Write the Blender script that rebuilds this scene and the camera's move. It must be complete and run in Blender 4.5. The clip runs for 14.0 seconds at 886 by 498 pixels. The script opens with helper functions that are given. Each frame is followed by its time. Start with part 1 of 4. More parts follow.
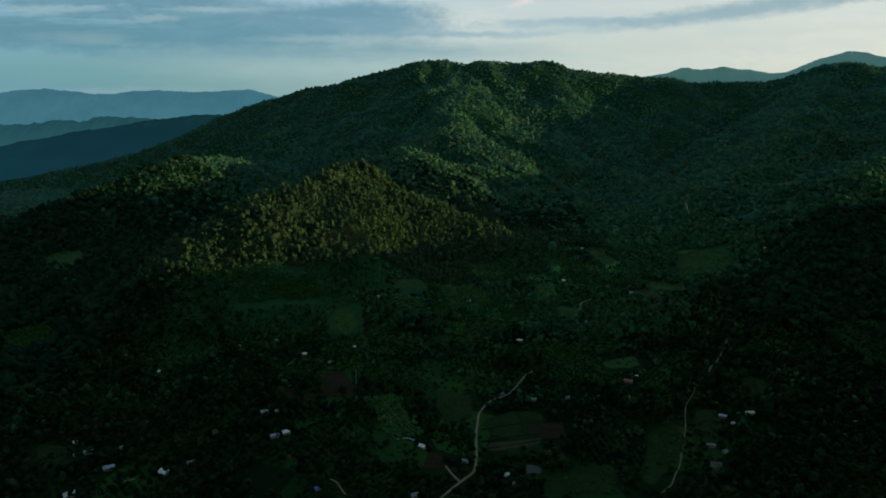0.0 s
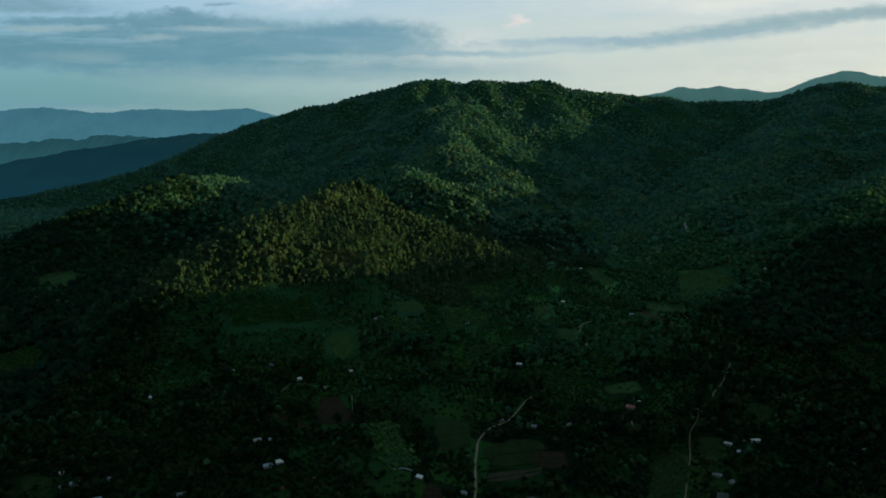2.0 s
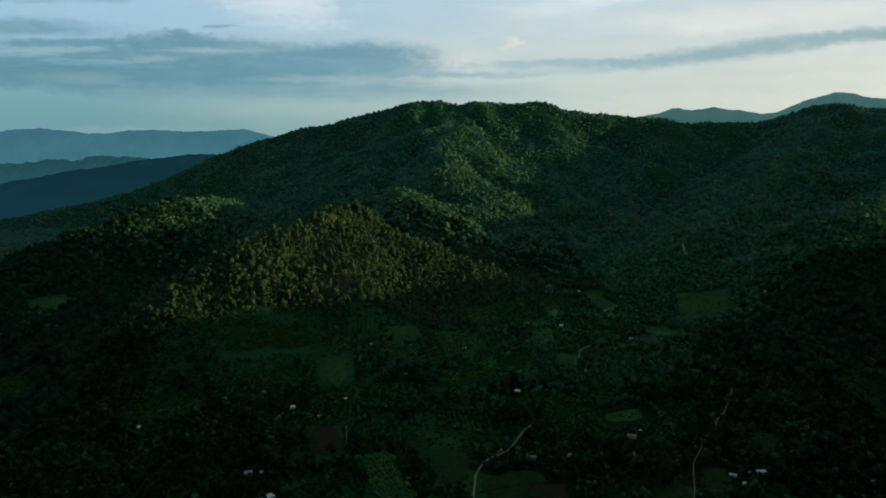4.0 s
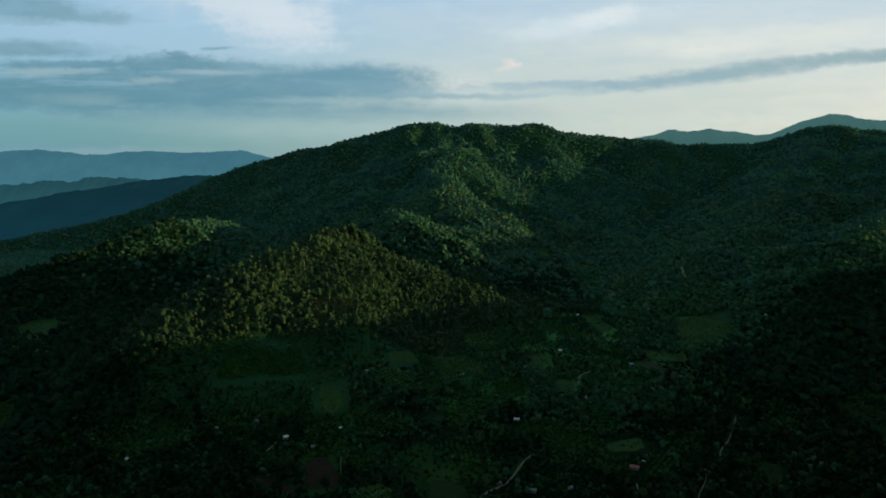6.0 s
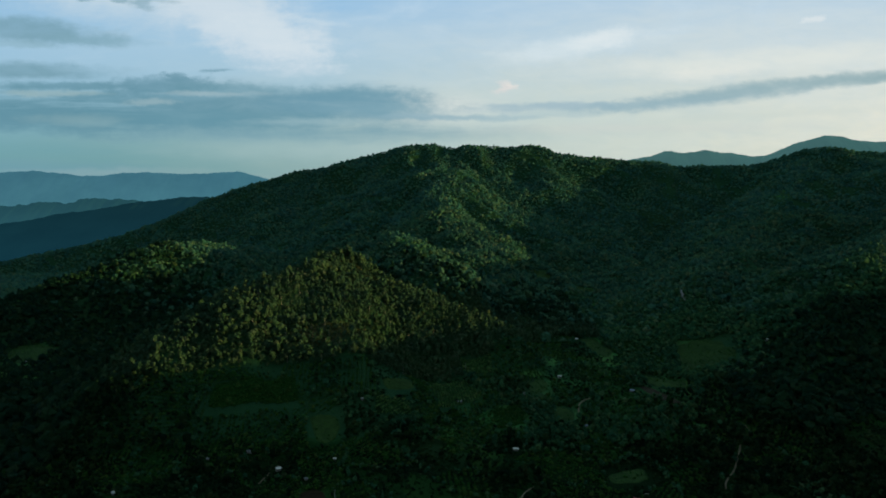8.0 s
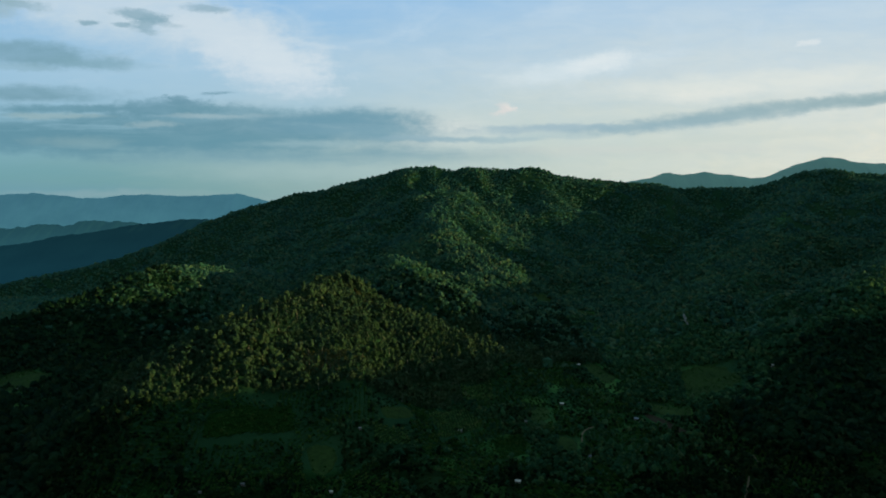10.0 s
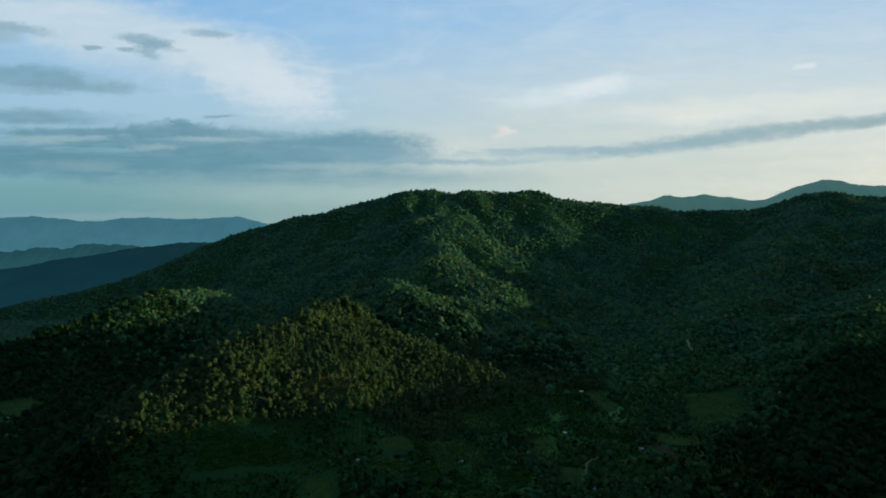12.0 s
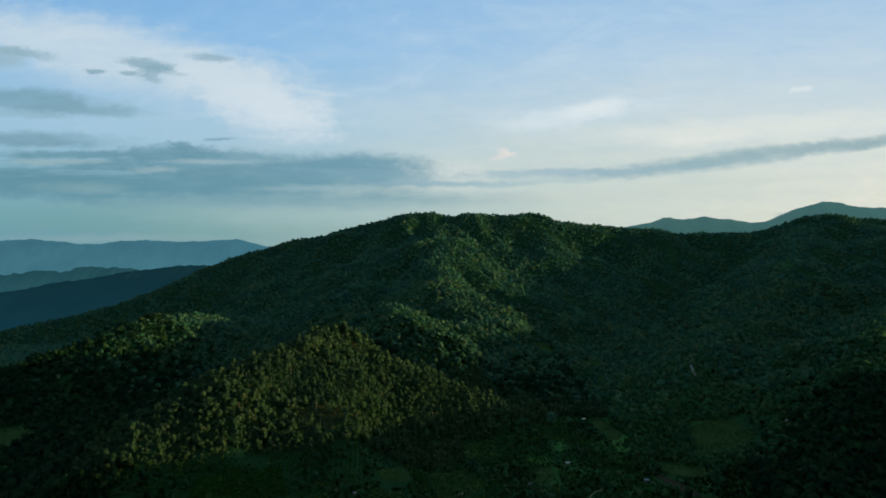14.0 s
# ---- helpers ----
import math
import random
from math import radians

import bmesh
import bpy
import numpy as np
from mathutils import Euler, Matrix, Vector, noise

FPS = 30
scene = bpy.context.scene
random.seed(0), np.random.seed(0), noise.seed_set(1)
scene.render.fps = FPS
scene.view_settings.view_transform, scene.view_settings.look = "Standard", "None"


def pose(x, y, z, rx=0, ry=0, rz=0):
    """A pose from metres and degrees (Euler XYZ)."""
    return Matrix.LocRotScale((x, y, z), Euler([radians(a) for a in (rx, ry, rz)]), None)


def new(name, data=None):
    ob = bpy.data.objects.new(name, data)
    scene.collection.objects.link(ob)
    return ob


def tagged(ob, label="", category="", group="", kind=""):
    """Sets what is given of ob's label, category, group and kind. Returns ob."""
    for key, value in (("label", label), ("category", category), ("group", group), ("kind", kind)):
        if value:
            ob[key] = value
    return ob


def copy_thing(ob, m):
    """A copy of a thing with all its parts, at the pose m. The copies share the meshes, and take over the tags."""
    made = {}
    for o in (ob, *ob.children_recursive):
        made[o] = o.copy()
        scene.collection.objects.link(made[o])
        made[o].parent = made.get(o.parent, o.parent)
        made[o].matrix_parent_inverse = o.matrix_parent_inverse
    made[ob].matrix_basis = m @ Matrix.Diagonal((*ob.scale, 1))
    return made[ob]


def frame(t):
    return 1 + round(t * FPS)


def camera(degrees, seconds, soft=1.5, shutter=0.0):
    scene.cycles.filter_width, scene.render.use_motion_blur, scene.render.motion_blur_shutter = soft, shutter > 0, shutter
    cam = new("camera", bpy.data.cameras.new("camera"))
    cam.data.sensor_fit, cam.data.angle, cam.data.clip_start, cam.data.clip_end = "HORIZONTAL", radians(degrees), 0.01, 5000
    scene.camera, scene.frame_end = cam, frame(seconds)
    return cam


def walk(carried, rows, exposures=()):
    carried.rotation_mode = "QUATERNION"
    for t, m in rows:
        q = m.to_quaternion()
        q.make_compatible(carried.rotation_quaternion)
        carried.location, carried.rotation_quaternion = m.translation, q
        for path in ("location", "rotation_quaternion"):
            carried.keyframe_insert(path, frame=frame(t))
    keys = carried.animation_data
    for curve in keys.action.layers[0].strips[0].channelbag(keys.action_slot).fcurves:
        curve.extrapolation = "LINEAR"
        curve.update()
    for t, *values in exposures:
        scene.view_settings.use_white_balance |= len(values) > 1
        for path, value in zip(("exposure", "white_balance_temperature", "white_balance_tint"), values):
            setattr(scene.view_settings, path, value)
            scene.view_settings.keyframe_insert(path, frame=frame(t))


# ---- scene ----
cam = camera(69.0, 14.0, soft=1.8)
# seconds, metres east, ahead and up from the first place; degrees of yaw, pitch and roll
EYE = 270.0
PATH = [
    (0.0, 0.00, 0.00, 0.00, -0.000, -11.700, -0.000),
    (0.5, -0.11, 3.05, 0.79, -0.039, -11.346, -0.008),
    (1.0, -0.20, 6.12, 1.61, -0.083, -10.965, -0.011),
    (1.5, -0.29, 9.22, 2.44, -0.156, -10.564, -0.013),
    (2.0, -0.37, 12.34, 3.29, -0.209, -10.147, -0.012),
    (2.5, -0.43, 15.49, 4.16, -0.290, -9.719, -0.011),
    (3.0, -0.49, 18.67, 5.05, -0.373, -9.284, -0.010),
    (5.5, -0.61, 34.93, 9.77, -0.733, -7.060, -0.001),
    (6.0, -0.60, 38.26, 10.77, -0.796, -6.612, 0.001),
    (6.5, -0.58, 41.61, 11.79, -0.857, -6.163, 0.004),
    (7.0, -0.55, 44.99, 12.83, -0.914, -5.712, 0.008),
    (7.5, -0.51, 48.40, 13.89, -0.986, -5.258, 0.014),
    (8.0, -0.46, 51.83, 14.97, -1.052, -4.800, 0.021),
    (10.5, -0.06, 69.37, 20.63, -1.077, -2.442, 0.086),
    (11.0, 0.06, 72.95, 21.82, -1.070, -1.955, 0.105),
    (11.5, 0.18, 76.56, 23.03, -1.088, -1.464, 0.124),
    (12.0, 0.31, 80.20, 24.26, -1.082, -0.972, 0.144),
    (12.5, 0.46, 83.86, 25.51, -1.081, -0.479, 0.163),
    (13.0, 0.61, 87.55, 26.77, -1.093, 0.009, 0.180),
    (13.5, 0.78, 91.26, 28.06, -1.094, 0.490, 0.194),
    (14.0, 0.95, 95.00, 29.36, -1.105, 0.959, 0.203),
]
walk(cam, [(t, pose(x, y, EYE + z, 90 + pitch, roll, yaw)) for t, x, y, z, yaw, pitch, roll in PATH])

# ---- light ----
DOME = 0.09                               # the sky's strength
SUN_TURN, SUN_RISE = 95.0, 5.6          # degrees clockwise from straight ahead (+y), degrees above the horizon
sun = new("sun", bpy.data.lights.new("sun", "SUN"))
sun.data.energy, sun.data.angle, sun.data.color = 4.6, radians(0.6), (1.0, 0.80, 0.34)
sun_way = Vector((math.sin(radians(SUN_TURN)) * math.cos(radians(SUN_RISE)), math.cos(radians(SUN_TURN)) * math.cos(radians(SUN_RISE)), math.sin(radians(SUN_RISE))))
sun.matrix_world = Matrix.Translation(sun_way * 3000) @ sun_way.to_track_quat("Z", "Y").to_matrix().to_4x4()
scene.view_settings.exposure = 0.0


class Nodes:
    """Short ways to set nodes in a tree."""

    def __init__(self, tree):
        self.tree = tree
        tree.nodes.clear()

    def add(self, kind, **values):
        node = self.tree.nodes.new(kind)
        for key, value in values.items():
            setattr(node, key, value)
        return node

    def link(self, a, b):
        self.tree.links.new(a, b)

    def put(self, socket, value):
        if isinstance(value, bpy.types.NodeSocket):
            self.link(value, socket)
        elif value is not None:
            socket.default_value = value

    def math(self, op, a, b=None, c=None, clamp=False):
        node = self.add("ShaderNodeMath", operation=op, use_clamp=clamp)
        for socket, value in zip(node.inputs, (a, b, c)):
            self.put(socket, value)
        return node.outputs[0]

    def smooth(self, x, low, high):
        node = self.add("ShaderNodeMapRange", interpolation_type="SMOOTHSTEP")
        self.put(node.inputs[0], x)
        node.inputs[1].default_value, node.inputs[2].default_value = low, high
        return node.outputs[0]

    def mix(self, fac, a, b, blend="MIX"):
        node = self.add("ShaderNodeMix", data_type="RGBA", blend_type=blend)
        self.put(node.inputs[0], fac)
        for socket, value in ((node.inputs[6], a), (node.inputs[7], b)):
            self.put(socket, (*value, 1) if isinstance(value, tuple) else value)
        return node.outputs[2]

    def noise(self, vector, scale, detail=4.0, rough=0.55, warp=0.0):
        node = self.add("ShaderNodeTexNoise")
        self.put(node.inputs["Vector"], vector)
        node.inputs["Scale"].default_value, node.inputs["Detail"].default_value = scale, detail
        node.inputs["Roughness"].default_value, node.inputs["Distortion"].default_value = rough, warp
        return node.outputs[0]

    def ramp(self, fac, stops):
        node = self.add("ShaderNodeValToRGB")
        while len(node.color_ramp.elements) < len(stops):
            node.color_ramp.elements.new(0.5)
        for e, (at, colour) in zip(node.color_ramp.elements, stops):
            e.position, e.color = at, (*colour, 1)
        self.put(node.inputs[0], fac)
        return node.outputs[0]


def make_sky():
    """Evening sky: clear air above, thin high cloud, grey stratus low down on the left, one long streak on the right."""
    world = bpy.data.worlds.new("sky")
    world.use_nodes = True
    scene.world = world
    n = Nodes(world.node_tree)
    sky = n.add("ShaderNodeTexSky", sky_type="NISHITA", sun_disc=False, sun_elevation=radians(SUN_RISE), sun_rotation=radians(SUN_TURN), air_density=1.0, dust_density=1.2, ozone_density=2.0)
    split = n.add("ShaderNodeSeparateXYZ")
    n.link(n.add("ShaderNodeTexCoord").outputs["Generated"], split.inputs[0])
    ahead = n.math("MAXIMUM", split.outputs[1], 0.12)
    u, v = n.math("DIVIDE", split.outputs[0], ahead), n.math("DIVIDE", split.outputs[2], ahead)
    front = n.smooth(split.outputs[1], 0.15, 0.45)
    flat = n.add("ShaderNodeCombineXYZ")
    n.link(u, flat.inputs[0]), n.link(v, flat.inputs[1])

    def drift(scale, place, size, detail, rough, warp):
        """Cloud texture, drawn out sideways by scale, from -1 to 1 or so."""
        turned = n.add("ShaderNodeMapping")
        turned.inputs["Scale"].default_value, turned.inputs["Location"].default_value = (1.0, scale, 1.0), (place, place * 0.7, place * 1.3)
        n.link(flat.outputs[0], turned.inputs[0])
        return n.math("MULTIPLY", n.math("SUBTRACT", n.noise(turned.outputs[0], size, detail, rough, warp), 0.5), 3.0)

    streaks, lumps, crumbs = drift(6.0, 0.0, 4.0, 8.0, 0.6, 0.3), drift(1.6, 3.0, 20.0, 8.0, 0.6, 0.0), drift(1.5, 7.0, 60.0, 6.0, 0.6, 0.0)
    gaps, wisps = drift(9.0, 11.0, 5.5, 7.0, 0.58, 0.2), drift(2.5, 17.0, 4.5, 9.0, 0.62, 1.2)

    # wind: every shape is drawn out and torn by the same drift
    torn, frayed = drift(3.2, 23.0, 9.0, 6.0, 0.6, 0.4), drift(2.0, 29.0, 34.0, 6.0, 0.65, 0.3)
    blown_u = n.math("ADD", u, n.math("ADD", n.math("MULTIPLY", torn, 0.030), n.math("MULTIPLY", frayed, 0.014)))
    blown_v = n.math("ADD", v, n.math("ADD", n.math("MULTIPLY", drift(3.2, 37.0, 9.0, 6.0, 0.6, 0.4), 0.0055), n.math("MULTIPLY", drift(2.0, 41.0, 34.0, 6.0, 0.65, 0.3), 0.0030)))
    body = n.math("ADD", 1.0, n.math("MULTIPLY", drift(3.5, 53.0, 12.0, 8.0, 0.62, 0.6), 0.30))

    def cloud(cu, cv, ru, rv, tilt, soft, ragged=0.0, fine=0.0, crumbly=0.0, open_sky=0.0):
        """How much of a cloud there is: 1 inside an ellipse with a ragged edge and gaps, 0 outside."""
        c, s = math.cos(tilt), math.sin(tilt)
        du, dv = n.math("SUBTRACT", blown_u, cu), n.math("SUBTRACT", blown_v, cv)
        a = n.math("DIVIDE", n.math("ADD", n.math("MULTIPLY", du, c), n.math("MULTIPLY", dv, s)), ru)
        b = n.math("DIVIDE", n.math("SUBTRACT", n.math("MULTIPLY", dv, c), n.math("MULTIPLY", du, s)), rv)
        far = n.math("SQRT", n.math("ADD", n.math("MULTIPLY", a, a), n.math("MULTIPLY", b, b)))
        for texture, amount in ((streaks, ragged), (lumps, fine), (crumbs, crumbly)):
            if amount:
                far = n.math("ADD", far, n.math("MULTIPLY", texture, amount))
        mask = n.math("MULTIPLY", n.math("SUBTRACT", 1.0, n.smooth(far, 1 - soft, 1 + soft)), n.math("MULTIPLY", front, body))
        if open_sky:
            mask = n.math("MULTIPLY", mask, n.math("SUBTRACT", 1.0, n.math("MULTIPLY", n.smooth(gaps, -0.05, 0.45), open_sky)))
        return mask

    def over(colour, mask, amount, tint):
        return n.mix(n.math("MULTIPLY", mask, amount, clamp=True), colour, tuple(c / DOME for c in tint))

    colour = sky.outputs[0]
    # unseen even cloud over the rest of the sky, added to tint the fill
    colour = n.mix(0.6, colour, tuple(c / DOME for c in (0.23, 0.38, 0.46)))
    # the clear air: blue above, pale below, warm towards the sun
    air = n.ramp(n.math("MULTIPLY", v, 2.2), [(at, tuple(c / DOME for c in tint)) for at, tint in ((0.0, (0.11, 0.28, 0.33)), (0.10, (0.145, 0.335, 0.385)), (0.26, (0.26, 0.48, 0.58)), (0.5, (0.32, 0.55, 0.75)), (0.72, (0.25, 0.50, 0.79)), (1.0, (0.20, 0.43, 0.74)))])
    colour = n.mix(n.math("MULTIPLY", front, 0.95), colour, air)
    colour = over(colour, cloud(0.90, 0.06, 0.86, 0.24, 0.03, 0.95, 0.15), 0.95, (0.88, 0.82, 0.63))
    colour = over(colour, cloud(0.62, 0.36, 0.72, 0.26, -0.1, 0.95, 0.2, 0.3), 0.42, (0.52, 0.69, 0.83))
    colour = over(colour, cloud(0.22, 0.10, 0.40, 0.07, 0.0, 0.95, 0.3), 0.45, (0.52, 0.64, 0.62))
    veil = n.math("MULTIPLY", n.smooth(wisps, -0.1, 0.9), n.math("MULTIPLY", n.smooth(v, 0.12, 0.25), front))
    colour = over(colour, veil, 0.42, (0.58, 0.72, 0.83))
    colour = over(colour, cloud(-0.42, 0.060, 0.42, 0.045, 0.0, 0.9, 0.2), 0.55, (0.155, 0.345, 0.365))
    # high white cloud, drawn out towards the right
    colour = over(colour, cloud(-0.5628, 0.233, 0.3769, 0.0657, -0.1, 0.9, 0.35, 0.15, 0, 0), 0.45, (0.37, 0.56, 0.70))
    colour = over(colour, cloud(-0.3174, 0.2067, 0.2892, 0.0351, -0.05, 0.9, 0.4, 0.2, 0, 0), 0.2, (0.46, 0.64, 0.76))
    colour = over(colour, cloud(-0.4796, 0.3145, 0.2892, 0.0508, -0.2, 0.55, 0.3, 0.25, 0.1, 0), 0.8, (0.54, 0.67, 0.76))
    colour = over(colour, cloud(-0.5366, 0.3373, 0.1753, 0.0298, -0.12, 0.8, 0.25, 0.3, 0.15, 0), 0.35, (0.64, 0.74, 0.8))
    colour = over(colour, cloud(-0.2736, 0.2505, 0.1183, 0.0438, -0.36, 0.45, 0.28, 0.35, 0.2, 0), 0.92, (0.6, 0.71, 0.79))
    colour = over(colour, cloud(-0.2298, 0.233, 0.0745, 0.0228, -0.3, 0.6, 0.2, 0.4, 0.3, 0), 0.5, (0.68, 0.77, 0.82))
    colour = over(colour, cloud(-0.1904, 0.2636, 0.0526, 0.0044, -0.15, 0.8, 0.2, 0.4, 0.3, 0), 0.4, (0.62, 0.73, 0.8))
    # thin wisps
    colour = over(colour, cloud(0.2172, 0.2233, 0.0982, 0.0149, 0.16, 0.9, 0.25, 0.4, 0.2, 0), 0.65, (0.7, 0.8, 0.84))
    colour = over(colour, cloud(0.2654, 0.2356, 0.0421, 0.0105, 0.2, 0.8, 0.2, 0.5, 0.3, 0), 0.6, (0.78, 0.84, 0.85))
    colour = over(colour, cloud(0.5414, 0.2067, 0.2629, 0.0149, 0.06, 0.9, 0.25, 0.35, 0.1, 0), 0.6, (0.76, 0.8, 0.75))
    colour = over(colour, cloud(0.4275, 0.1865, 0.0613, 0.0096, 0.1, 0.8, 0.2, 0.5, 0.3, 0), 0.5, (0.8, 0.82, 0.76))
    colour = over(colour, cloud(0.5765, 0.268, 0.0123, 0.0044, 0.3, 0.7, 0.1, 0.4, 0.4, 0), 0.6, (0.74, 0.8, 0.82))
    colour = over(colour, cloud(0.0068, 0.1322, 0.0964, 0.0263, 0, 0.9, 0.35, 0.3, 0.1, 0), 0.65, (0.62, 0.7, 0.69))
    colour = over(colour, cloud(0.0244, 0.1339, 0.0526, 0.0105, 0, 0.7, 0.3, 0.4, 0.2, 0), 0.5, (0.72, 0.77, 0.74))
    # grey scraps before the white cloud
    colour = over(colour, cloud(-0.633, 0.3215, 0.0578, 0.0079, -0.13, 0.5, 0.15, 0.4, 0.3, 0), 0.72, (0.24, 0.4, 0.48))
    colour = over(colour, cloud(-0.6575, 0.3118, 0.0298, 0.0114, 0, 0.6, 0.2, 0.4, 0.3, 0), 0.6, (0.28, 0.43, 0.49))
    colour = over(colour, cloud(-0.519, 0.2926, 0.0149, 0.0039, 0, 0.5, 0.1, 0.3, 0.3, 0), 0.7, (0.21, 0.37, 0.46))
    colour = over(colour, cloud(-0.427, 0.3013, 0.0456, 0.0074, -0.2, 0.45, 0.15, 0.4, 0.3, 0), 0.68, (0.21, 0.37, 0.46))
    colour = over(colour, cloud(-0.42, 0.2891, 0.021, 0.0114, 0.1, 0.5, 0.1, 0.5, 0.45, 0), 0.68, (0.23, 0.39, 0.48))
    colour = over(colour, cloud(-0.4577, 0.2891, 0.0158, 0.0035, -0.1, 0.5, 0.1, 0.4, 0.3, 0), 0.6, (0.21, 0.37, 0.46))
    colour = over(colour, cloud(-0.3394, 0.3145, 0.0333, 0.0061, -0.05, 0.45, 0.1, 0.35, 0.3, 0), 0.68, (0.22, 0.38, 0.48))
    colour = over(colour, cloud(-0.6154, 0.247, 0.1183, 0.0167, -0.08, 0.5, 0.25, 0.3, 0.15, 0), 0.75, (0.17, 0.33, 0.41))
    colour = over(colour, cloud(-0.519, 0.2338, 0.0745, 0.007, -0.04, 0.7, 0.25, 0.3, 0.1, 0), 0.55, (0.2, 0.37, 0.45))
    colour = over(colour, cloud(-0.633, 0.2251, 0.0438, 0.0061, 0, 0.6, 0.2, 0.3, 0.2, 0), 0.45, (0.23, 0.4, 0.47))
    # grey stratus in layers
    colour = over(colour, cloud(-0.6067, 0.1865, 0.1227, 0.0123, -0.03, 0.55, 0.3, 0.3, 0.15, 0.3), 0.75, (0.17, 0.33, 0.41))
    colour = over(colour, cloud(-0.3297, 0.1874, 0.0237, 0.0026, 0.08, 0.6, 0.1, 0.3, 0.3, 0), 0.75, (0.17, 0.33, 0.42))
    colour = over(colour, cloud(-0.5366, 0.1646, 0.1315, 0.0061, 0, 0.5, 0.3, 0.3, 0.15, 0), 0.8, (0.13, 0.29, 0.37))
    colour = over(colour, cloud(-0.4139, 0.1655, 0.0833, 0.0131, 0.02, 0.4, 0.15, 0.45, 0.3, 0.2), 0.8, (0.15, 0.31, 0.4))
    colour = over(colour, cloud(-0.3946, 0.1777, 0.0149, 0.0061, 0, 0.45, 0.1, 0.5, 0.5, 0), 0.75, (0.16, 0.32, 0.41))
    colour = over(colour, cloud(-0.2999, 0.1602, 0.0964, 0.0088, -0.02, 0.6, 0.3, 0.4, 0.2, 0.4), 0.6, (0.2, 0.37, 0.45))
    colour = over(colour, cloud(-0.4139, 0.1295, 0.3769, 0.0351, -0.01, 0.5, 0.35, 0.22, 0.08, 0.55), 0.86, (0.125, 0.285, 0.365))
    colour = over(colour, cloud(-0.5716, 0.1164, 0.1402, 0.021, 0, 0.55, 0.35, 0.2, 0.08, 0.2), 0.65, (0.115, 0.275, 0.355))
    colour = over(colour, cloud(-0.1378, 0.1409, 0.1183, 0.0202, 0.03, 0.65, 0.25, 0.3, 0.15, 0.15), 0.85, (0.155, 0.325, 0.42))
    colour = over(colour, cloud(-0.0852, 0.1523, 0.0631, 0.0088, -0.02, 0.75, 0.15, 0.4, 0.3, 0), 0.8, (0.16, 0.33, 0.42))
    colour = over(colour, cloud(-0.072, 0.1278, 0.0964, 0.0105, 0, 0.7, 0.4, 0.3, 0.1, 0.3), 0.6, (0.22, 0.39, 0.47))
    colour = over(colour, cloud(-0.3174, 0.1146, 0.1753, 0.0131, 0, 0.7, 0.4, 0.25, 0.1, 0.3), 0.6, (0.135, 0.305, 0.385))
    colour = over(colour, cloud(-0.1597, 0.0927, 0.2366, 0.0114, 0.01, 0.8, 0.4, 0.25, 0.1, 0.2), 0.6, (0.19, 0.36, 0.435))
    colour = over(colour, cloud(-0.0633, 0.1173, 0.0543, 0.0028, 0, 0.6, 0.2, 0.3, 0.2, 0), 0.6, (0.24, 0.4, 0.47))
    colour = over(colour, cloud(-0.5891, 0.0375, 0.149, 0.0123, -0.02, 0.8, 0.35, 0.3, 0, 0.3), 0.4, (0.16, 0.33, 0.43))
    # light between the layers
    colour = over(colour, cloud(-0.4296, 0.1409, 0.0228, 0.0044, 0.05, 0.7, 0.2, 0.5, 0.3, 0), 0.45, (0.40, 0.53, 0.56))
    colour = over(colour, cloud(-0.3394, 0.1532, 0.0657, 0.0035, 0, 0.7, 0.3, 0.4, 0.2, 0), 0.5, (0.42, 0.55, 0.59))
    colour = over(colour, cloud(-0.5716, 0.1532, 0.0657, 0.0039, 0, 0.7, 0.3, 0.4, 0.2, 0), 0.6, (0.36, 0.5, 0.52))
    colour = over(colour, cloud(-0.5366, 0.1129, 0.0526, 0.0079, 0, 0.9, 0.3, 0.5, 0.2, 0), 0.35, (0.3, 0.45, 0.47))
    colour = over(colour, cloud(-0.1772, 0.1103, 0.0964, 0.0044, 0, 0.8, 0.4, 0.3, 0.2, 0), 0.4, (0.38, 0.54, 0.58))
    colour = over(colour, cloud(-0.5015, 0.034, 0.1315, 0.0053, 0, 0.9, 0.2, 0.3, 0, 0), 0.22, (0.42, 0.5, 0.5))
    colour = over(colour, cloud(-0.1422, 0.0691, 0.2016, 0.014, 0, 0.95, 0.2, 0.2, 0, 0), 0.35, (0.42, 0.57, 0.58))
    # the long streak
    colour = over(colour, cloud(0.0331, 0.119, 0.1139, 0.0044, -0.01, 0.6, 0.3, 0.3, 0.1, 0), 0.68, (0.27, 0.43, 0.51))
    colour = over(colour, cloud(0.1734, 0.1217, 0.0789, 0.0053, 0.04, 0.8, 0.3, 0.3, 0.1, 0), 0.45, (0.38, 0.53, 0.58))
    colour = over(colour, cloud(0.1909, 0.1348, 0.1096, 0.007, 0.035, 0.55, 0.25, 0.35, 0.15, 0.2), 0.75, (0.31, 0.46, 0.55))
    colour = over(colour, cloud(0.3136, 0.1374, 0.0876, 0.0079, 0.07, 0.6, 0.25, 0.3, 0.1, 0), 0.7, (0.32, 0.47, 0.54))
    colour = over(colour, cloud(0.4363, 0.1515, 0.149, 0.0105, 0.115, 0.8, 0.2, 0.3, 0.12, 0), 0.86, (0.29, 0.44, 0.5))
    colour = over(colour, cloud(0.6028, 0.1725, 0.1753, 0.0083, 0.1, 0.8, 0.2, 0.28, 0.12, 0), 0.84, (0.31, 0.45, 0.49))
